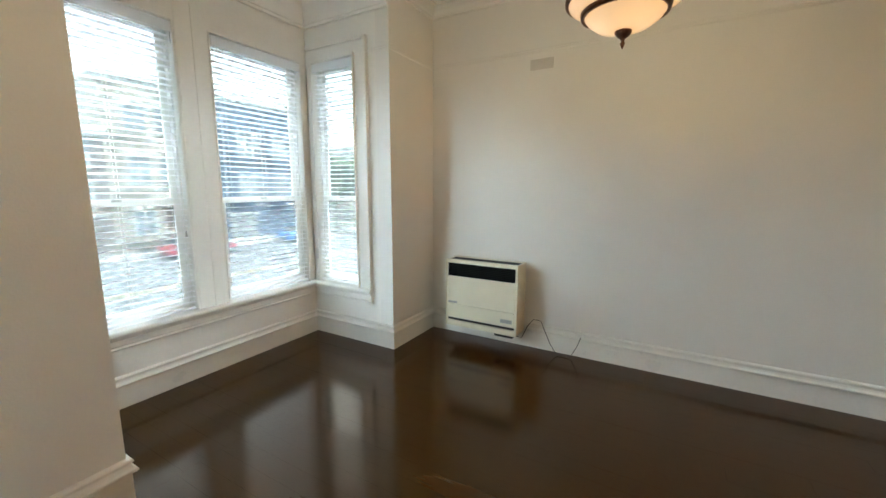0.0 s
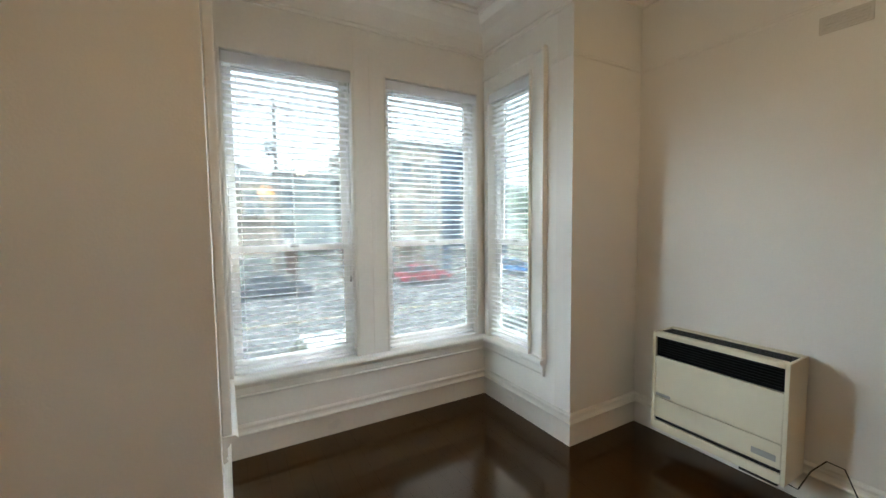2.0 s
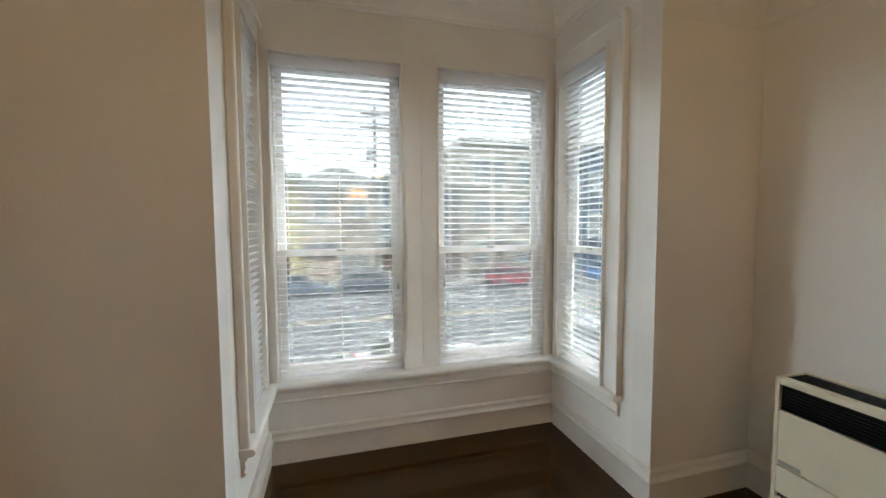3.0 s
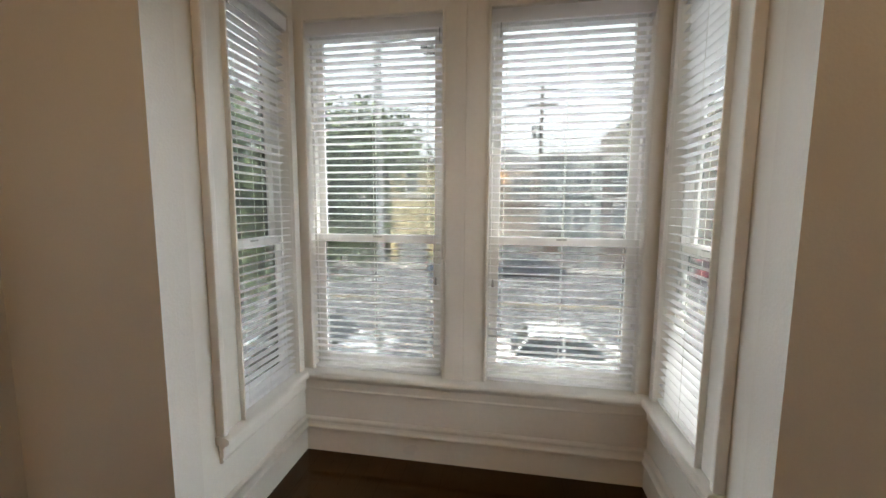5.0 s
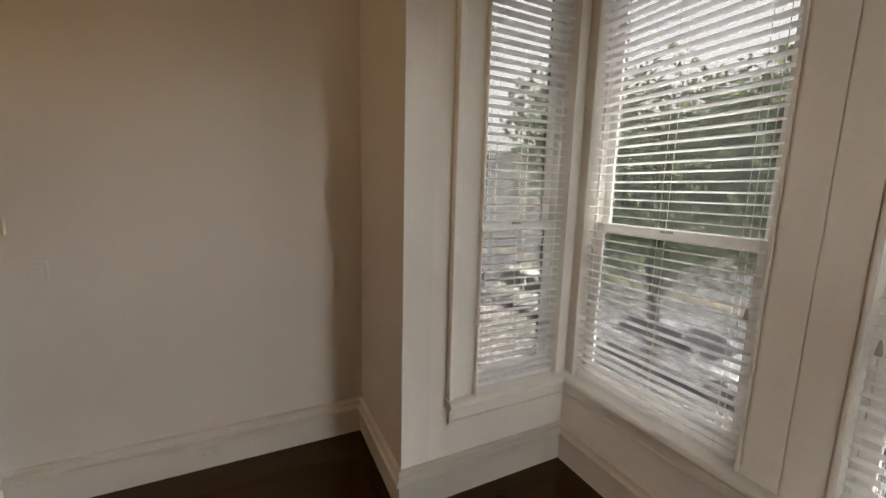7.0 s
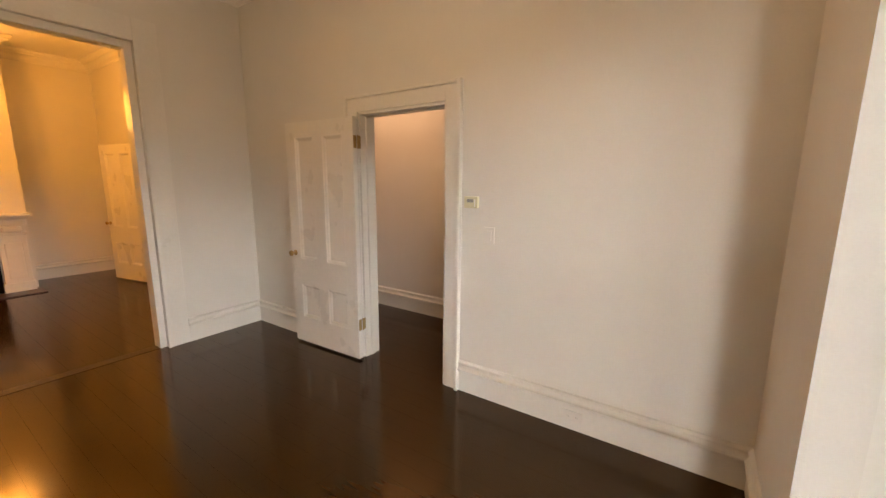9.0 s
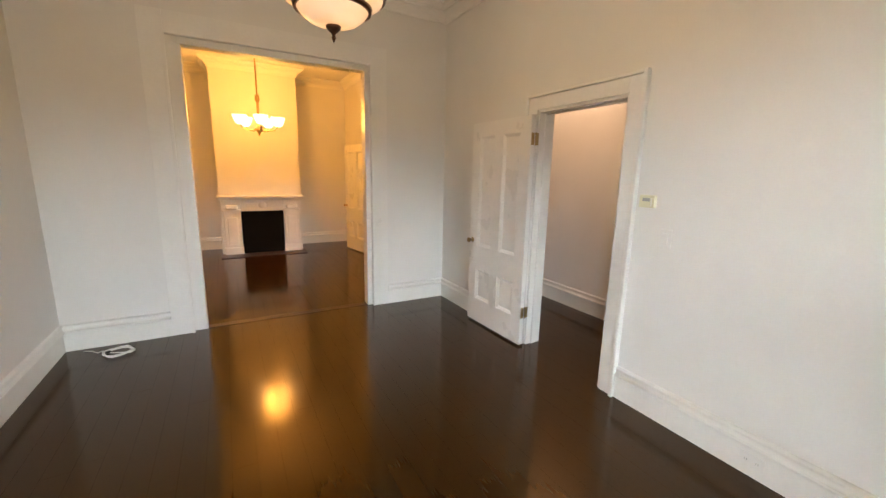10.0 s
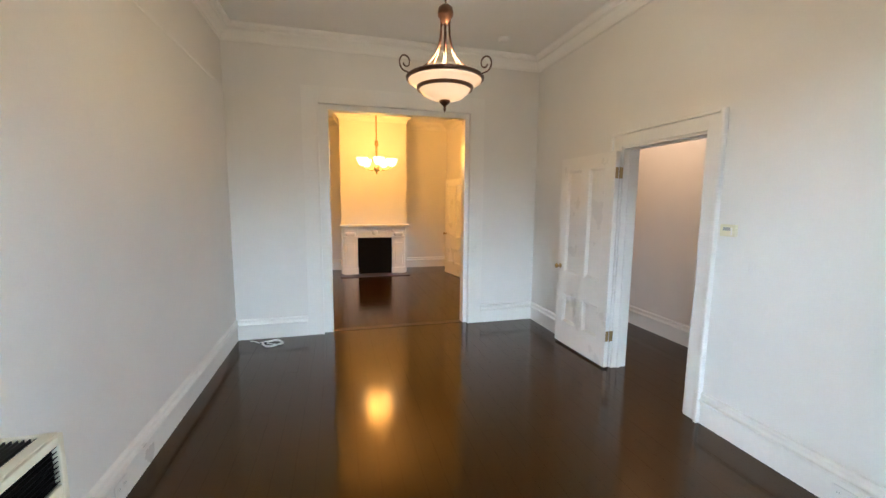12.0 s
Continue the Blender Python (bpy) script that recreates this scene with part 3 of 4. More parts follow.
def panel_door(name, place, label):
    """A four-panel leaf: hinge edge at x = 0, free edge at x = 0.85, back at y = 0, room face at y = 0.045."""
    d = tagged(new(name), label, "door", "", "structure")
    d.matrix_basis = place
    w, h, f = 0.85, 2.075, 0.045
    st, mu = 0.125, 0.12
    pw = (w - 2 * st - mu) / 2
    bm = bmesh.new()
    box(bm, 0, st, 0, f, 0.02, h, 0.002)
    box(bm, w - st, w, 0, f, 0.02, h, 0.002)
    for z0, z1 in ((0.27, 0.595), (0.84, h - 0.13)):
        box(bm, st + pw, st + pw + mu, 0.0003, f - 0.0003, z0, z1)
    for z0, z1 in ((0.02, 0.27), (0.595, 0.84), (h - 0.13, h)):
        box(bm, st, w - st, 0.0003, f - 0.0003, z0, z1)
    part("frame", bm, DOORP, d)
    for x0 in (st, st + pw + mu):
        for z0, z1 in ((0.27, 0.595), (0.84, h - 0.13)):
            p = part("panel", block(x0 + 0.001, x0 + pw - 0.001, 0.015, 0.026, z0 + 0.001, z1 - 0.001), DOORP, d)
            bm = bmesh.new()
            rings = []
            for i, y in ((0.0005, 0.0255), (0.0005, 0.042), (0.006, 0.043), (0.012, 0.038), (0.020, 0.035), (0.028, 0.028), (0.030, 0.0262)):
                rings.append([bm.verts.new(v) for v in ((x0 + i, y, z0 + i), (x0 + pw - i, y, z0 + i), (x0 + pw - i, y, z1 - i), (x0 + i, y, z1 - i))])
            for ra, rb in zip(rings, rings[1:]):
                for k in range(4):
                    bm.faces.new((ra[k], ra[(k + 1) % 4], rb[(k + 1) % 4], rb[k]))
            bmesh.ops.recalc_face_normals(bm, faces=bm.faces)
            part("panel_moulding", bm, DOORP, p)
    for z in (0.28, 1.83):
        bm = bmesh.new()
        box(bm, -0.003, 0.0005, 0.008, 0.040, z, z + 0.10)
        tube(bm, [(-0.006, -0.004, z - 0.004), (-0.006, -0.004, z + 0.104)], 0.006, 8)
        box(bm, -0.0035, 0.0005, -0.040, -0.008, z, z + 0.10)
        part("hinge", bm, BRASS, d)
    bm = bmesh.new()
    lathe(bm, [(0.001, 0.0), (0.027, 0.001), (0.027, 0.005), (0.010, 0.009), (0.008, 0.030), (0.020, 0.036), (0.027, 0.048), (0.024, 0.060), (0.012, 0.066), (0.001, 0.067)], 20)
    k = part("knob", bm, BRASS, d, smooth=True)
    k.matrix_basis = pose(w - 0.055, f, 0.895, -90, 0, 0)
    return d


panel_door("door_1", pose(0.060, DOOR0 + 0.035, 0, 0, 0, -88.5), "off-white four-panel wooden door swung wide open")
panel_door("door_2", pose(0.050, D2A + 0.02, 0, 0, 0, -79.0), "cream painted four-panel door standing open in the back room")
tagged(part("strike_plate", block(-0.035, -0.005, DOOR1 - 0.0225, DOOR1 - 0.0205, 0.87, 0.95), GREYM), "dark metal strike plate on the door jamb", "strike plate", "", "structure")

# ---- pendant lamp ----
lamp = thing("pendant_lamp", 1.907, -2.018, H, "bronze pendant lamp with a lit alabaster glass bowl", "ceiling lamp")
Z = -H - 0.032
part("canopy", lathe(bmesh.new(), [(0.001, 0), (0.07, -0.001), (0.068, -0.012), (0.04, -0.03), (0.012, -0.04), (0.001, -0.041)]), BRONZE, lamp, smooth=True)
part("rod", tube(bmesh.new(), [(0, 0, -0.04), (0, 0, Z + 2.79)], 0.006), BRONZE, lamp)
part("hub", lathe(bmesh.new(), [(0.001, Z + 2.800), (0.020, Z + 2.795), (0.042, Z + 2.775), (0.047, Z + 2.750), (0.044, Z + 2.728), (0.034, Z + 2.720), (0.030, Z + 2.690), (0.001, Z + 2.689)]), BRONZE, lamp, smooth=True)
for k in range(6):
    a = k * math.pi / 3 + 0.2
    pts = []
    for s in range(13):
        u = s / 12
        r = 0.026 + 0.010 * u + 0.165 * u ** 3.4
        pts.append((r * math.cos(a), r * math.sin(a), Z + 2.71 - 0.325 * u))
    part("arm", tube(bmesh.new(), pts, 0.0058, 6), BRONZE, lamp, smooth=True)
part("rim", lathe(bmesh.new(), [(0.216, Z + 2.378), (0.226, Z + 2.388), (0.236, Z + 2.380), (0.234, Z + 2.366), (0.222, Z + 2.362), (0.216, Z + 2.378)], 44), BRONZE, lamp, smooth=True)
part("bowl", lathe(bmesh.new(), [(0.212, Z + 2.374), (0.222, Z + 2.368), (0.218, Z + 2.356), (0.195, Z + 2.340), (0.172, Z + 2.328), (0.158, Z + 2.314), (0.140, Z + 2.290), (0.105, Z + 2.264), (0.060, Z + 2.250), (0.001, Z + 2.246), (0.001, Z + 2.250), (0.058, Z + 2.255), (0.100, Z + 2.270), (0.134, Z + 2.296), (0.152, Z + 2.319), (0.167, Z + 2.333), (0.190, Z + 2.346), (0.208, Z + 2.360)], 44), BOWL, lamp, smooth=True)
part("band", lathe(bmesh.new(), [(0.160, Z + 2.328), (0.173, Z + 2.326), (0.168, Z + 2.308), (0.154, Z + 2.309), (0.160, Z + 2.328)], 44), BRONZE, lamp, smooth=True)
part("finial", lathe(bmesh.new(), [(0.001, Z + 2.252), (0.030, Z + 2.252), (0.034, Z + 2.246), (0.032, Z + 2.238), (0.022, Z + 2.226), (0.010, Z + 2.218), (0.006, Z + 2.208), (0.010, Z + 2.200), (0.005, Z + 2.188), (0.001, Z + 2.178)], 20), BRONZE, lamp, smooth=True)
for k in range(3):
    a = k * 2 * math.pi / 3 + 0.28
    pts = [(0.232 * math.cos(a), 0.232 * math.sin(a), Z + 2.368)]
    for s in range(27):
        u = s / 26
        turn = -1.7 + u * 7.6
        rad = 0.044 * (1 - 0.66 * u)
        r = 0.262 + rad * math.cos(turn)
        pts.append((r * math.cos(a), r * math.sin(a), Z + 2.425 + 1.15 * rad * math.sin(turn)))
    part("scroll", tube(bmesh.new(), pts, 0.0045, 6), BRONZE, lamp, smooth=True)

# ---- cable on the floor ----
rng = random.Random(4)
bm = bmesh.new()
pts = [(3.56, -4.33, 0.006), (3.50, -4.30, 0.006), (3.45, -4.24, 0.006), (3.42, -4.27, 0.006), (3.40, -4.22, 0.006)]
for k in range(46):
    a = 2.6 + k * 0.42
    r = 0.105 + 0.012 * math.sin(k * 1.7)
    pts.append((3.30 + r * math.cos(a), -4.185 + r * 0.85 * math.sin(a), 0.006 + 0.007 * (k // 15) + 0.002 * math.sin(k)))
tube(bm, pts, 0.0042, 6)
cable = thing("cable_coil", 0, 0, 0, "coiled white cable lying on the wooden floor", "cable")
part("cable", bm, CORD, cable, smooth=True)
pl = part("plug", block(-0.016, 0.016, -0.01, 0.01, 0, 0.018, 0.003), BLACK, cable)
pl.matrix_basis = pose(3.375, -4.205, 0.004, 0, 0, 35)

# ---- back room ----
FY = -8.25
setting("chimney_breast", block(1.10, 2.51, FAR, FY, 0, H), WALL, "cream plaster chimney breast", "wall")
fp = thing("fireplace", 1.805, FY, 0, "white carved marble fireplace with a black firebox", "fireplace")
MARBLE = mat("white_marble", (0.72, 0.69, 0.64), 0.35, var=0.06, scale=4)
for s in (-1, 1):
    bm = bmesh.new()
    c = s * 0.515
    box(bm, c - 0.155, c + 0.155, 0, 0.10, 0, 0.14, 0.008)
    box(bm, c - 0.135, c + 0.135, 0, 0.085, 0.14, 0.80, 0.006)
    box(bm, c - 0.085, c + 0.085, 0.085, 0.100, 0.20, 0.70, 0.012)
    leg = part("pilaster", bm, MARBLE, fp)
    bm = bmesh.new()
    box(bm, c - 0.150, c + 0.150, 0, 0.115, 0.80, 0.84, 0.008)
    box(bm, c - 0.10, c + 0.10, 0, 0.15, 0.84, 0.93, 0.03)
    box(bm, c - 0.155, c + 0.155, 0, 0.13, 0.93, 1.02, 0.012)
    part("capital", bm, MARBLE, leg)
bm = bmesh.new()
box(bm, -0.365, 0.365, 0, 0.085, 0.81, 1.02, 0.004)
box(bm, -0.28, -0.08, 0.085, 0.10, 0.88, 0.955, 0.01)
box(bm, 0.08, 0.28, 0.085, 0.10, 0.88, 0.955, 0.01)
part("frieze", bm, MARBLE, fp)
bm = bmesh.new()
bmesh.ops.create_uvsphere(bm, u_segments=16, v_segments=10, radius=0.06, matrix=Matrix.Translation((0, 0.09, 0.92)) @ Matrix.Diagonal((1.1, 0.5, 1, 1)))
part("cartouche", bm, MARBLE, fp, smooth=True)
bm = bmesh.new()
box(bm, -0.70, 0.70, 0, 0.16, 1.02, 1.055, 0.01)
box(bm, -0.735, 0.735, 0, 0.20, 1.055, 1.095, 0.012)
part("mantel_shelf", bm, MARBLE, fp)
bm = bmesh.new()
box(bm, -0.365, 0.365, 0, 0.06, 0.015, 0.81)
part("firebox_cover", bm, SOOT, fp)
setting("hearth", block(1.08, 2.54, FY, FY + 0.38, 0.0, 0.014, 0.003), HEARTH, "dark flush tile hearth", "hearth")

CH = (1.86, -7.0)
Z = -H
ch = thing("chandelier", CH[0], CH[1], H, "brass chandelier with five lit glass shades", "chandelier")
part("canopy", lathe(bmesh.new(), [(0.001, 0), (0.065, -0.001), (0.06, -0.02), (0.02, -0.06), (0.001, -0.061)], 20), BRASS, ch, smooth=True)
part("stem", tube(bmesh.new(), [(0, 0, -0.05), (0, 0, Z + 2.24)], 0.011), BRASS, ch)
part("column", lathe(bmesh.new(), [(0.001, Z + 2.70), (0.03, Z + 2.69), (0.035, Z + 2.62), (0.018, Z + 2.58), (0.018, Z + 2.40), (0.022, Z + 2.28), (0.045, Z + 2.22), (0.05, Z + 2.17), (0.02, Z + 2.13), (0.012, Z + 2.10), (0.001, Z + 2.08)], 16), BRASS, ch, smooth=True)
for k in range(5):
    a = k * 2 * math.pi / 5 + 0.35
    c, s = math.cos(a), math.sin(a)
    arm = part("arm", tube(bmesh.new(), [(0.03 * c, 0.03 * s, Z + 2.20), (0.12 * c, 0.12 * s, Z + 2.16), (0.22 * c, 0.22 * s, Z + 2.18), (0.28 * c, 0.28 * s, Z + 2.235)], 0.009, 6), BRASS, ch, smooth=True)
    part("shade", lathe(bmesh.new(), [(0.025, Z + 2.235), (0.06, Z + 2.25), (0.085, Z + 2.30), (0.105, Z + 2.37), (0.100, Z + 2.37), (0.08, Z + 2.31), (0.055, Z + 2.265), (0.02, Z + 2.245)], 16, (0.28 * c, 0.28 * s)), SHADE, arm, smooth=True)

# ---- outdoors ----
G = -3.2
ASPH = mat("asphalt", (0.10, 0.10, 0.105), 0.85, var=0.15, scale=0.4, bump=0.3, bump_scale=30, fine=0.12)
CONC = mat("concrete", (0.26, 0.25, 0.24), 0.85, var=0.1, scale=0.7, bump=0.2, fine=0.08)
YELLOW = mat("road_yellow", (0.34, 0.27, 0.12), 0.7, var=0.15)
WHITEP = mat("road_white", (0.6, 0.6, 0.58), 0.7, var=0.1)
DIRT = mat("far_ground", (0.16, 0.16, 0.13), 0.9, var=0.2, scale=0.05)
setting("ground", block(-2500, 2500, -2500, 2500, G - 0.4, G - 0.02), DIRT, "plain ground reaching the horizon", "ground")
setting("road", block(-160, 160, 8.6, 27.8, G - 0.02, G), ASPH, "worn grey asphalt street", "road")
for y0, y1 in ((1.6, 8.6), (27.8, 31.2)):
    setting("pavement", block(-160, 160, y0, y1, G - 0.02, G + 0.15, 0.02), CONC, "pale concrete pavement with a kerb", "pavement")
bm = bmesh.new()
for y in (18.0, 18.35):
    box(bm, -150, 150, y, y + 0.12, G + 0.0005, G + 0.004)
setting("road_marking", bm, YELLOW, "double yellow centre line", "road marking")
bm = bmesh.new()
for k in range(-16, 17):
    for y in (13.0, 23.2):
        box(bm, k * 8.0, k * 8.0 + 3.0, y, y + 0.12, G + 0.0005, G + 0.004)
setting("road_marking", bm, WHITEP, "dashed white lane lines", "road marking")

TRIMW = mat("facade_trim", (0.56, 0.55, 0.52), 0.6, var=0.05)
# panes kept paler: the street's haze is put into this colour
DARKG = mat("facade_glass", (0.14, 0.16, 0.18), 0.12, var=0.2)
ROOFM = mat("roof_shingle", (0.13, 0.125, 0.125), 0.9, var=0.2, scale=2)
GARAGE = mat("garage_door", (0.30, 0.30, 0.29), 0.6, var=0.08, scale=3)
DOORD = mat("street_door", (0.10, 0.06, 0.04), 0.5, var=0.2)


def facade_window(root, x, z, w, h, y=0.0):
    fr = bmesh.new()
    box(fr, x - w / 2 - 0.12, x - w / 2, y - 0.10, y, z, z + h)
    box(fr, x + w / 2, x + w / 2 + 0.12, y - 0.10, y, z, z + h)
    box(fr, x - w / 2 - 0.16, x + w / 2 + 0.16, y - 0.16, y, z + h, z + h + 0.2)
    box(fr, x - w / 2 - 0.16, x + w / 2 + 0.16, y - 0.16, y, z - 0.12, z)
    box(fr, x - w / 2, x + w / 2, y - 0.06, y, z + h / 2 - 0.04, z + h / 2 + 0.04)
    win = part("window", fr, TRIMW, root)
    part("pane", block(x - w / 2, x + w / 2, y - 0.035, y - 0.005, z, z + h), DARKG, win)


def house(name, x0, x1, top, color, label, roof="flat", bays=(), cols=(), floors=(0.6, 3.8), winh=1.7, garage=None, door=None, front=31.0, depth=14.0, stripes=True, winw=0.85):
    """A row house: bays and cols are offsets along its width."""
    h = thing(name, x0, front, G, label, "house")
    w, t = x1 - x0, top - G
    paint = mat("house_paint", tuple(c * 0.75 for c in color), 0.75, var=0.07, scale=0.6, bump=0.15, bump_scale=6, stretch=(0.3, 0.3, 6))
    part("wall", block(0, w - 0.02, 0, depth, 0, t), paint, h)
    cor = bmesh.new()
    box(cor, -0.05, w + 0.03, -0.35, 0, t - 0.55, t - 0.30, 0.03)
    box(cor, -0.10, w + 0.08, -0.55, 0, t - 0.30, t + 0.05, 0.04)
    for k in range(int(w / 0.6)):
        box(cor, 0.25 + k * 0.6, 0.37 + k * 0.6, -0.45, -0.001, t - 0.5, t - 0.3)
    part("cornice", cor, TRIMW, h)
    if roof == "hip":
        bm = bmesh.new()
        a = [bm.verts.new(v) for v in ((-0.4, -0.6, t + 0.05), (w + 0.4, -0.6, t + 0.05), (w + 0.4, depth, t + 0.05), (-0.4, depth, t + 0.05))]
        b = [bm.verts.new(v) for v in ((w * 0.42, w * 0.5, t + 1.75), (w * 0.55, w * 0.5, t + 1.75), (w * 0.55, depth - w * 0.5, t + 1.75), (w * 0.42, depth - w * 0.5, t + 1.75))]
        for k in range(4):
            bm.faces.new((a[k], a[(k + 1) % 4], b[(k + 1) % 4], b[k]))
        bm.faces.new(b), bm.faces.new(a)
        bmesh.ops.recalc_face_normals(bm, faces=bm.faces)
        part("roof", bm, ROOFM, h)
    else:
        part("roof", block(0.1, w - 0.1, 0.2, depth - 0.1, t, t + 0.12), ROOFM, h)
    for z in floors:
        band = block(0, w - 0.02, -0.10, 0, z - 0.55, z - 0.35)
        part("belt_course", band, TRIMW, h)
        for b in bays:
            bm = bmesh.new()
            bw, bd = 2.5, 0.8
            vs = [(b - bw / 2, 0.0), (b - bw / 2 + 0.6, -bd), (b + bw / 2 - 0.6, -bd), (b + bw / 2, 0.0)]
            lo = [bm.verts.new((p[0], p[1], z - 0.5)) for p in vs]
            hi = [bm.verts.new((p[0], p[1], z + winh + 0.6)) for p in vs]
            for k in range(3):
                bm.faces.new((lo[k], lo[k + 1], hi[k + 1], hi[k]))
            bm.faces.new(lo), bm.faces.new(hi)
            bmesh.ops.recalc_face_normals(bm, faces=bm.faces)
            part("bay", bm, paint, h)
            for s in (-0.35, 0.35):
                facade_window(h, b + s, z, 0.5, winh, -bd)
        for c in cols:
            facade_window(h, c, z, winw, winh)
    if garage is not None:
        bm = bmesh.new()
        for k in range(4):
            box(bm, garage - 1.3, garage + 1.3, -0.06, 0, 0.05 + k * 0.55, 0.57 + k * 0.55, 0.02)
        part("garage_door", bm, GARAGE, h)
        part("garage_frame", block(garage - 1.5, garage + 1.5, -0.05, 0, 2.27, 2.5), TRIMW, h)
    if door is not None:
        part("stoop", block(door - 0.9, door + 0.9, -1.2, 0, 0, 1.0), CONC, h)
        part("door", block(door - 0.5, door + 0.5, -0.06, 0, 1.0, 3.2), DOORD, h)
        part("door_hood", block(door - 0.8, door + 0.8, -0.5, 0, 3.3, 3.6, 0.04), TRIMW, h)
    return h


house("row_house", -7.9, -1.25, 5.7, (0.66, 0.56, 0.32), "yellow two-storey row house with a flat cornice", cols=(1.9, 5.1), bays=(), floors=(6.2,), garage=2.0, door=5.1)
house("row_house", -1.2, 4.5, 5.0, (0.60, 0.50, 0.40), "peach row house with a grey hip roof", "hip", bays=(4.2,), cols=(1.4,), floors=(5.6,), winh=1.6, garage=4.0)
for h in [o for o in bpy.data.objects if o.name.startswith("row_house") and abs(o.location.x + 1.2) < 0.01]:
    # dark glass colour stands in for the shade inside two arched openings
    for c in (0.75, 2.05):
        bm = bmesh.new()
        ring = [(c - 0.5, 2.2), (c + 0.5, 2.2)] + [(c + 0.5 * math.cos(k * math.pi / 10), 3.1 + 0.5 * math.sin(k * math.pi / 10)) for k in range(11)]
        front = [bm.verts.new((x, -0.05, z)) for x, z in ring]
        back = [bm.verts.new((x, 0.0, z)) for x, z in ring]
        bm.faces.new(front)
        for k in range(len(ring)):
            bm.faces.new((front[k], front[(k + 1) % len(ring)], back[(k + 1) % len(ring)], back[k]))
        part("arched_opening", bm, DARKG, h)
house("row_house", 4.55, 9.3, 5.9, (0.50, 0.55, 0.53), "pale grey-green row house with bay windows", bays=(3.1,), cols=(0.9,), floors=(3.3, 6.2), winh=1.6, garage=3.2, door=1.0)
# added house: its dark paint stands in for the dark gap here
house("row_house", 9.35, 11.9, 5.4, (0.24, 0.20, 0.18), "narrow dark filler house standing for the gap between houses", cols=(1.2,), floors=(3.3, 6.0))
house("apartment_building", 11.95, 19.4, 9.2, (0.62, 0.55, 0.46), "beige three-storey apartment house with bays", bays=(1.6, 5.8), cols=(3.7,), floors=(1.4, 5.0, 8.6), winh=1.8, garage=5.8, door=3.6)
house("row_house", 19.45, 27.4, 9.3, (0.10, 0.14, 0.21), "dark blue three-storey house with white trim", bays=(2.2, 5.6), floors=(3.6, 7.4), winh=2.0, cols=(3.9,), garage=2.2)
house("row_house", 44.0, 54.0, 7.5, (0.55, 0.53, 0.48), "pale far row house", cols=(2, 5, 8), floors=(3.2, 6.4))
house("row_house", -33.0, -25.0, 6.4, (0.58, 0.54, 0.47), "pale row house behind trees", "hip", bays=(2, 5.8), floors=(3.2, 6.2), garage=4)
house("row_house", -42.0, -33.1, 7.2, (0.60, 0.58, 0.52), "cream row house down the street", bays=(2.4, 6.4), floors=(3.2, 6.6), garage=4)
house("row_house", -55.0, -42.1, 6.6, (0.50, 0.50, 0.50), "grey row house down the street", "hip", bays=(3, 8), floors=(3.2, 6.2), garage=5.5)
house("row_house", -17.0, -10.0, 6.5, (0.45, 0.44, 0.42), "grey gabled house behind trees", "hip", cols=(2, 5), floors=(3.2, 6.2), front=36.0)

# hill far off
bm = bmesh.new()
nx, ny = 46, 8
grid = []
for j in range(ny):
    for i in range(nx):
        x, y = -500 + 1100 * i / (nx - 1), 150 + 240 * j / (ny - 1)
        z = 52 * math.exp(-(((x - 230) / 170) ** 2)) + 20 * math.exp(-(((x + 200) / 120) ** 2)) + 6 * noise.noise(Vector((x * 0.02, y * 0.02, 0)))
        z = G - 1 + max(z, 0) * math.sin(math.pi * min(1, j / (ny - 1) * 1.0) * 0.5)
        grid.append(bm.verts.new((x, y, z)))
for j in range(ny - 1):
    for i in range(nx - 1):
        bm.faces.new((grid[j * nx + i], grid[j * nx + i + 1], grid[(j + 1) * nx + i + 1], grid[(j + 1) * nx + i]))
HILL = mat("hill_cover", (0.13, 0.15, 0.13), 0.95, var=0.35, scale=0.03)
setting("backdrop", bm, HILL, "hazy wooded hill beyond the roofs", "hill")

# green paled to put the outdoor haze into the leaf colour
LEAF = mat("leaves", (0.12, 0.155, 0.07), 0.7, var=0.25, scale=1.2, fine=0.2)
BARK = mat("bark", (0.10, 0.075, 0.055), 0.9, var=0.25, scale=6, bump=0.6, stretch=(1, 1, 0.3))


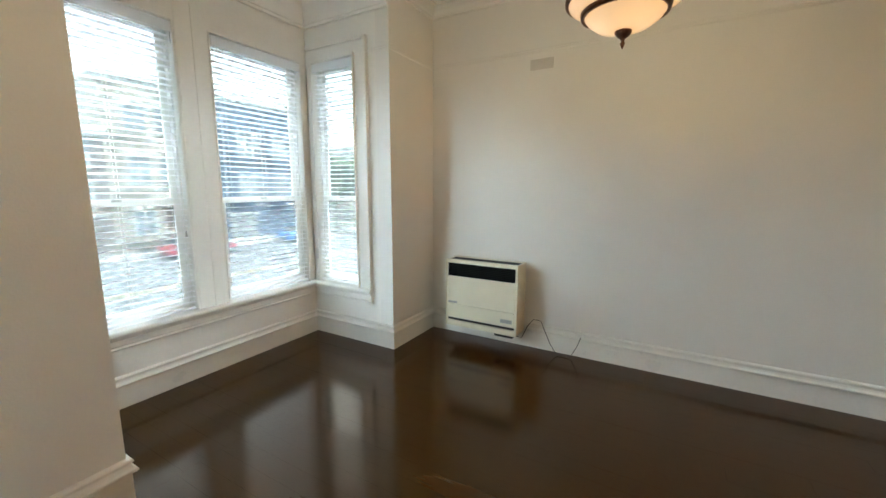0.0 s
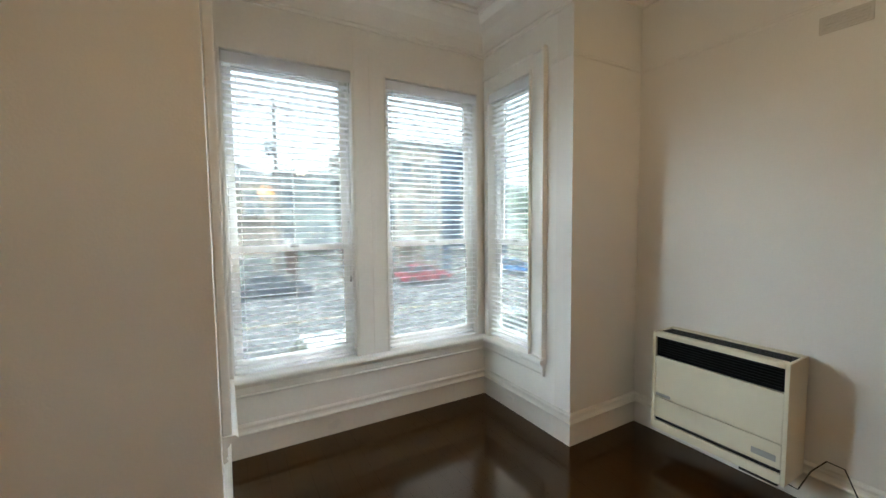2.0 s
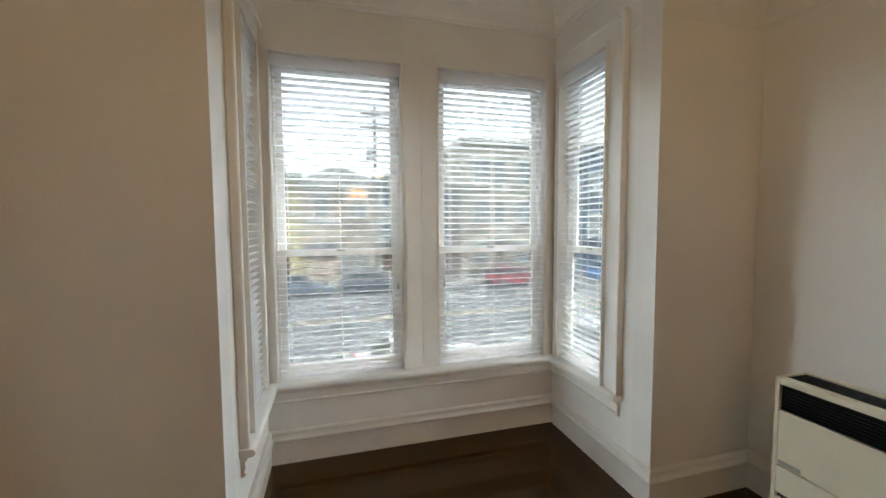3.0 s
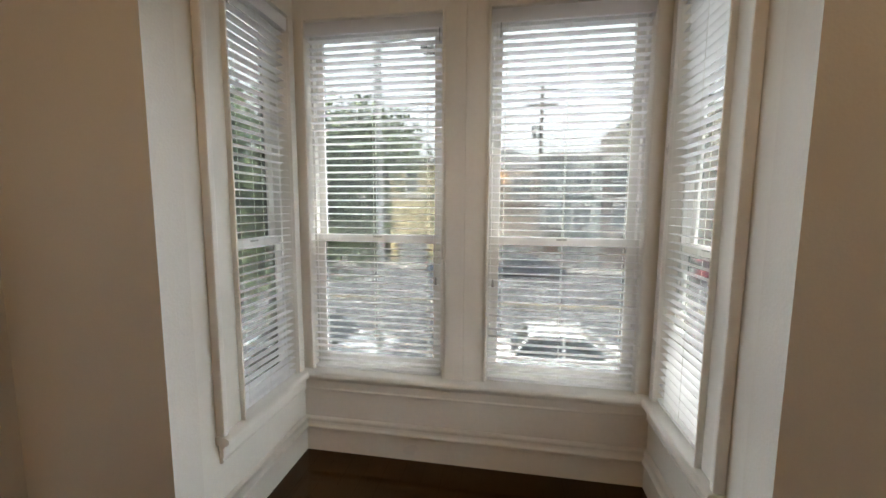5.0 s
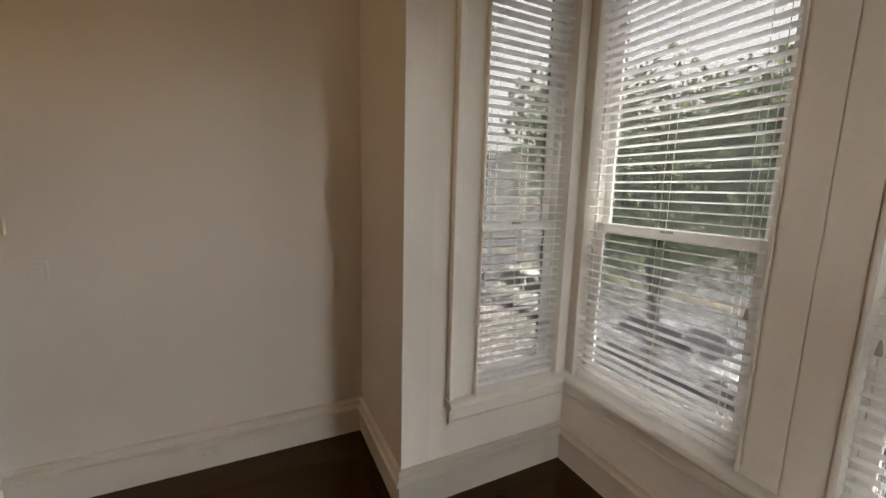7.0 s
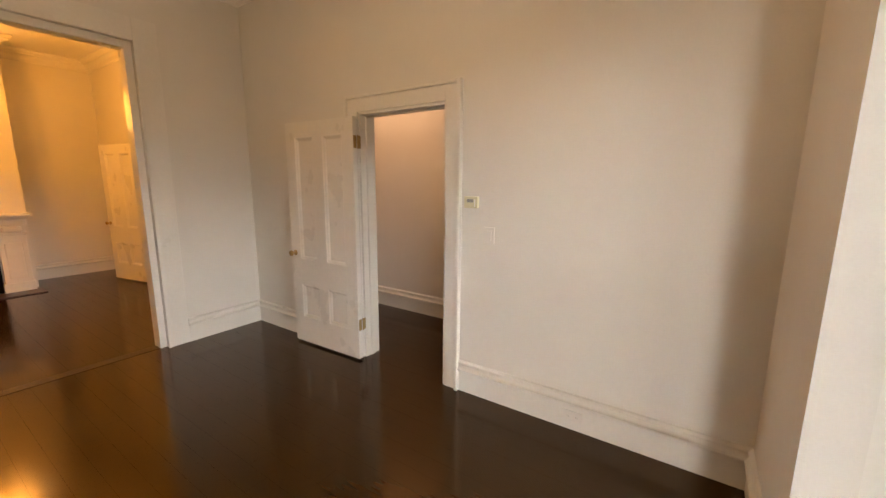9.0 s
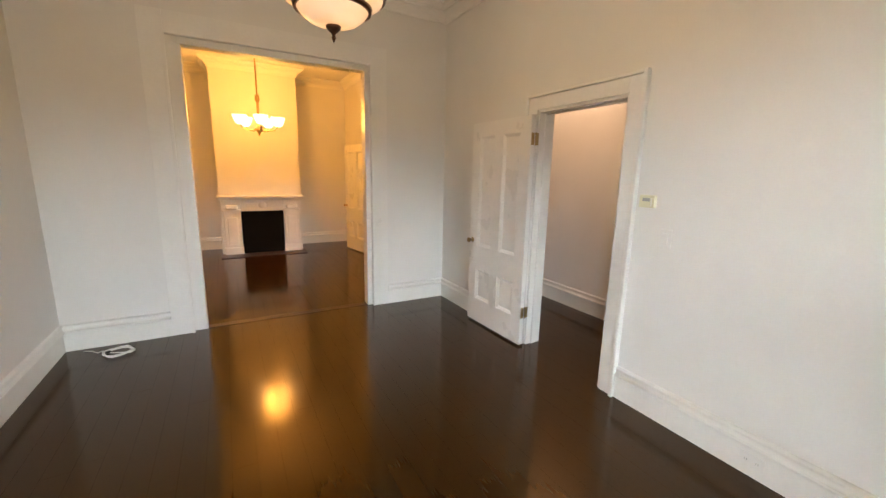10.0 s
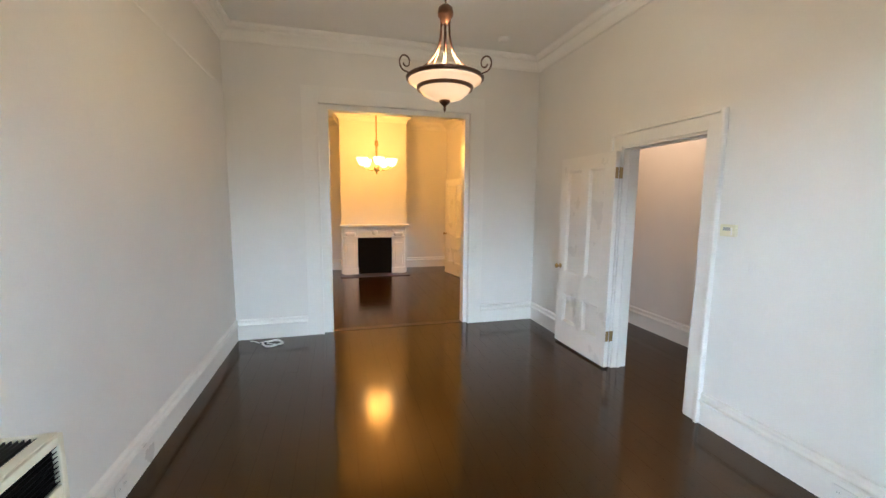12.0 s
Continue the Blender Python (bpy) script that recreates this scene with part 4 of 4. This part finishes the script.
def tree(x, y, height, spread, seed, label="leafy green street tree", leaf=1.0, count=620):
    rng = random.Random(seed)
    t = thing("tree", x, y, G + (0.15 if 27.8 < y < 31 else -0.02), label, "tree", 0, "street trees")
    bm = bmesh.new()
    h0 = height * 0.38
    tube(bm, [(0, 0, 0), (0.05, 0.02, h0 * 0.5), (0.02, -0.03, h0), (0.1, 0.05, height * 0.7)], [0.2, 0.16, 0.13, 0.05], 8)
    blobs = []
    for k in range(12):
        a = k * 2.4 + rng.uniform(-0.4, 0.4)
        r = spread * rng.uniform(0.25, 0.75)
        z = height * rng.uniform(0.45, 0.88)
        tip = Vector((r * math.cos(a), r * math.sin(a), z))
        tube(bm, [(0.03, 0, h0 * rng.uniform(0.75, 1.1)), tip * 0.55 + Vector((0, 0, h0 * 0.35)), tip], [0.07, 0.045, 0.02], 6)
        blobs.append((tip, spread * rng.uniform(0.3, 0.5)))
    part("trunk", bm, BARK, t)
    verts, faces = [], []
    for c, r in blobs:
        for k in range(count):
            d = Vector((rng.gauss(0, 1), rng.gauss(0, 1), rng.gauss(0, 0.75))).normalized() * r * rng.uniform(0.35, 1.12)
            p = c + d
            u = Vector((rng.uniform(-1, 1), rng.uniform(-1, 1), rng.uniform(-1, 1))).normalized()
            v = u.cross(Vector((rng.uniform(-1, 1), rng.uniform(-1, 1), rng.uniform(-1, 1)))).normalized()
            s = rng.uniform(0.10, 0.22) * leaf
            n = len(verts)
            verts += [p + u * s, p + v * s * 0.5, p - u * s, p - v * s * 0.5]
            faces.append((n, n + 1, n + 2, n + 3))
    me = bpy.data.meshes.new("crown")
    me.from_pydata(verts, [], faces)
    me.materials.append(LEAF)
    ob = new("crown", me)
    ob.parent = t
    return t


tree(-3.6, 8.25, 7.5, 3.2, 11, "broad leafy green tree at the near kerb", 0.6, 1700)
tree(-15.2, 29.3, 11.2, 4.4, 12)
tree(-21.5, 29.4, 10.5, 4.2, 13)
tree(31.0, 29.0, 8.5, 3.2, 15)
tree(37.0, 29.5, 9.0, 3.6, 16)
tree(13.5, 6.0, 6.3, 2.0, 17, "leafy green tree on the near pavement")
tree(-13.0, 6.4, 6.5, 2.2, 18, "leafy green tree on the near pavement")

POLE = mat("pole_wood", (0.22, 0.19, 0.17), 0.85, var=0.15, scale=3, stretch=(4, 4, 0.5))
STEEL = mat("galvanised_steel", (0.42, 0.43, 0.43), 0.5, 0.5, var=0.1)
p1 = thing("street_lamp", -0.98, 7.8, G + 0.15, "tall grey street lamp pole with an arm", "street lamp")
part("pole", tube(bmesh.new(), [(0, 0, 0), (0, 0, 8.9)], [0.11, 0.085], 12), STEEL, p1)
arm = part("arm", tube(bmesh.new(), [(0, 0, 8.5), (0.5, 0.6, 8.8), (0.9, 1.2, 8.85)], 0.04, 8), STEEL, p1)
part("lamp_head", block(0.75, 1.1, 1.1, 1.7, 8.78, 8.92, 0.04), STEEL, arm)
p2 = thing("utility_pole", 4.3, 28.3, G + 0.15, "wooden utility pole with a transformer and crossarms", "utility pole")
part("pole", tube(bmesh.new(), [(0, 0, 0), (0, 0, 13.6)], [0.16, 0.11], 10), POLE, p2)
for z in (12.9, 11.9):
    part("crossarm", block(-1.1, 1.1, -0.19, -0.09, z, z + 0.13), POLE, p2)
part("transformer", lathe(bmesh.new(), [(0.001, 9.6), (0.28, 9.62), (0.28, 10.5), (0.001, 10.52)], 16, (-0.4, -0.1)), STEEL, p2)
for k, (yy, zz) in enumerate(((28.2, 9.9), (28.25, 8.9), (28.3, 9.3))):
    bm = bmesh.new()
    tube(bm, [(4.3 + (i - 8) * 7.0, yy, zz - 0.2 + 0.006 * ((i - 8) * 7.0 % 56 - 28) ** 2 * 0.15) for i in range(17)], 0.014, 5)
    tagged(part("overhead_wire", bm, BLACK), "thin dark overhead utility wire", "wire")

RUBBER = mat("tyre_rubber", (0.02, 0.02, 0.02), 0.8)
RIMM = mat("alloy_rim", (0.45, 0.45, 0.46), 0.35, 0.8)
CARGLASS = mat("car_glass", (0.02, 0.024, 0.028), 0.06)
TAIL = mat("tail_lamp", (0.35, 0.02, 0.02), 0.25)
HEADL = mat("head_lamp", (0.7, 0.7, 0.7), 0.15)


def car(x, y, color, label, turn=0.0, suv=False):
    """A parked car, its nose towards +x."""
    c = thing("car", x, y, G + 0.002, label, "car", turn, "parked cars")
    paint = mat("car_paint", color, 0.25, 0.0, var=0.02, coat=0.6)
    L, wd, hh = 2.3, 0.9, (1.66 if suv else 1.45)
    belt = 0.98 if suv else 0.9

    def loft(name, sections, material, parent, smooth=False):
        bm = bmesh.new()
        rings = []
        for px, z, half in sections:
            rings.append((bm.verts.new((px, -half, z)), bm.verts.new((px, half, z))))
        n = len(rings)
        for k in range(n):
            a, b = rings[k], rings[(k + 1) % n]
            bm.faces.new((a[0], b[0], b[1], a[1]))
        bm.faces.new([r[0] for r in rings])
        bm.faces.new([r[1] for r in reversed(rings)])
        bmesh.ops.recalc_face_normals(bm, faces=bm.faces)
        bmesh.ops.bevel(bm, geom=list(bm.edges), offset=0.045, segments=2, affect="EDGES", profile=0.6)
        return part(name, bm, material, parent, smooth=smooth)

    low = [(-L, 0.35, wd - 0.08), (-L - 0.02, 0.62, wd - 0.02), (-L + 0.06, belt - 0.02, wd - 0.06), (-1.3, belt, wd - 0.02), (0.75, belt, wd - 0.02), (1.6, belt - 0.08, wd - 0.06), (L - 0.08, belt - 0.24, wd - 0.14), (L, 0.5, wd - 0.08), (L - 0.06, 0.25, wd - 0.08), (-L + 0.1, 0.25, wd - 0.06)]
    body = loft("body", low, paint, c, True)
    back = -2.1 if suv else -1.75
    cabin = [(back, belt - 0.03, wd - 0.10), (back + (0.18 if suv else 0.5), hh - 0.04, wd - 0.26), (-0.4, hh, wd - 0.24), (0.2, hh - 0.03, wd - 0.25), (1.0, belt - 0.03, wd - 0.10)]
    loft("cabin", cabin, CARGLASS, c)
    roof = [(back + (0.14 if suv else 0.48), hh - 0.07, wd - 0.25), (back + (0.16 if suv else 0.5), hh - 0.005, wd - 0.24), (-0.4, hh + 0.035, wd - 0.22), (0.22, hh + 0.0, wd - 0.23), (0.24, hh - 0.06, wd - 0.24)]
    loft("roof", roof, paint, c, True)
    for s in (-1, 1):
        for xa, xb in ((1.0, 0.2), (-0.35, -0.38), (back + 0.05, back + (0.2 if suv else 0.52))):
            bm = bmesh.new()
            tube(bm, [(xa, s * (wd - 0.095), belt - 0.02), (xb, s * (wd - 0.235), hh - 0.02)], 0.04, 6)
            part("pillar", bm, paint, body)
        part("mirror", block(0.62, 0.80, min(s * (wd - 0.05), s * (wd + 0.14)), max(s * (wd - 0.05), s * (wd + 0.14)), belt - 0.02, belt + 0.13, 0.03), paint, body)
        part("head_lamp", block(L - 0.22, L - 0.06, s * 0.62 - 0.16, s * 0.62 + 0.16, 0.60, 0.72, 0.03), HEADL, body)
        part("tail_lamp", block(-L - 0.03, -L + 0.10, s * 0.68 - 0.14, s * 0.68 + 0.14, 0.66, 0.84, 0.03), TAIL, body)
        for px in (-1.4, 1.38):
            wheel = part("wheel", tube(bmesh.new(), [(px, s * (wd - 0.22), 0.32), (px, s * (wd - 0.01), 0.32)], 0.32, 20), RUBBER, c)
            part("rim", tube(bmesh.new(), [(px, s * (wd - 0.1), 0.32), (px, s * (wd + 0.004), 0.32)], 0.2, 14), RIMM, wheel)
    return c


car(4.0, 9.75, (0.72, 0.73, 0.74), "white parked sedan with a dark windscreen")
car(-3.6, 9.75, (0.66, 0.68, 0.72), "pale silver car parked at the kerb")
car(-9.2, 9.75, (0.70, 0.70, 0.68), "white van-like car parked at the kerb", 0, True)
car(10.6, 9.8, (0.30, 0.31, 0.33), "grey car parked at the kerb")
car(-1.3, 26.6, (0.10, 0.12, 0.16), "dark blue-grey car parked across the street")
car(3.75, 26.7, (0.05, 0.055, 0.075), "dark car parked across the street")
car(15.2, 26.7, (0.30, 0.03, 0.045), "red car parked across the street")
car(24.5, 26.7, (0.04, 0.16, 0.42), "bright blue car parked across the street")
car(-16.0, 26.7, (0.45, 0.45, 0.44), "silver car parked under the trees")

# ---- floor boards ----


def boards(name, x0, x1, y0, y1, width, seed, label, skip=None):
    f = tagged(new(name), label, "floor", "", "structure")
    rng = random.Random(seed)
    x = x0
    while x < x1 - 0.01:
        xb = min(x + width, x1)
        y = y0
        first = True
        while y < y1 - 0.02:
            step = rng.uniform(1.0, 2.6) if first else rng.uniform(2.2, 3.9)
            first = False
            yb = min(y + step, y1)
            if y1 - yb < 0.5:
                yb = y1
            bm = block(x + 0.0004, xb - 0.0004, y + 0.0004, yb - 0.0004, -0.014, rng.uniform(-0.0006, 0.0))
            part("plank", bm, PLANK, f)
            y = yb
        x = xb
    return f


setting("subfloor", block(HALLX - T, W + T, FAR - T, BY + T, -0.30, -0.014), UNDER, "dark base below the boards", "floor")
boards("floor", 0.0, W, BACK - 0.05, 0.0, 0.1233, 1, "dark stained glossy wooden board floor")
boards("floor_bay", BX0, BX1, 0.0, BY, 0.1217, 2, "dark stained glossy wooden board floor of the bay")
boards("floor_back_room", 0.0, W, FAR, BACK - 0.15, 0.1233, 3, "dark glossy wooden board floor of the back room")
boards("floor_hall", HALLX, 0.0, FAR, 0.6, 0.122, 5, "dark glossy wooden board floor of the hall")
setting("threshold", block(0.0, W, BACK - 0.15, BACK - 0.05, -0.014, 0.003, 0.001), THRESH, "dark wooden threshold strip", "threshold")
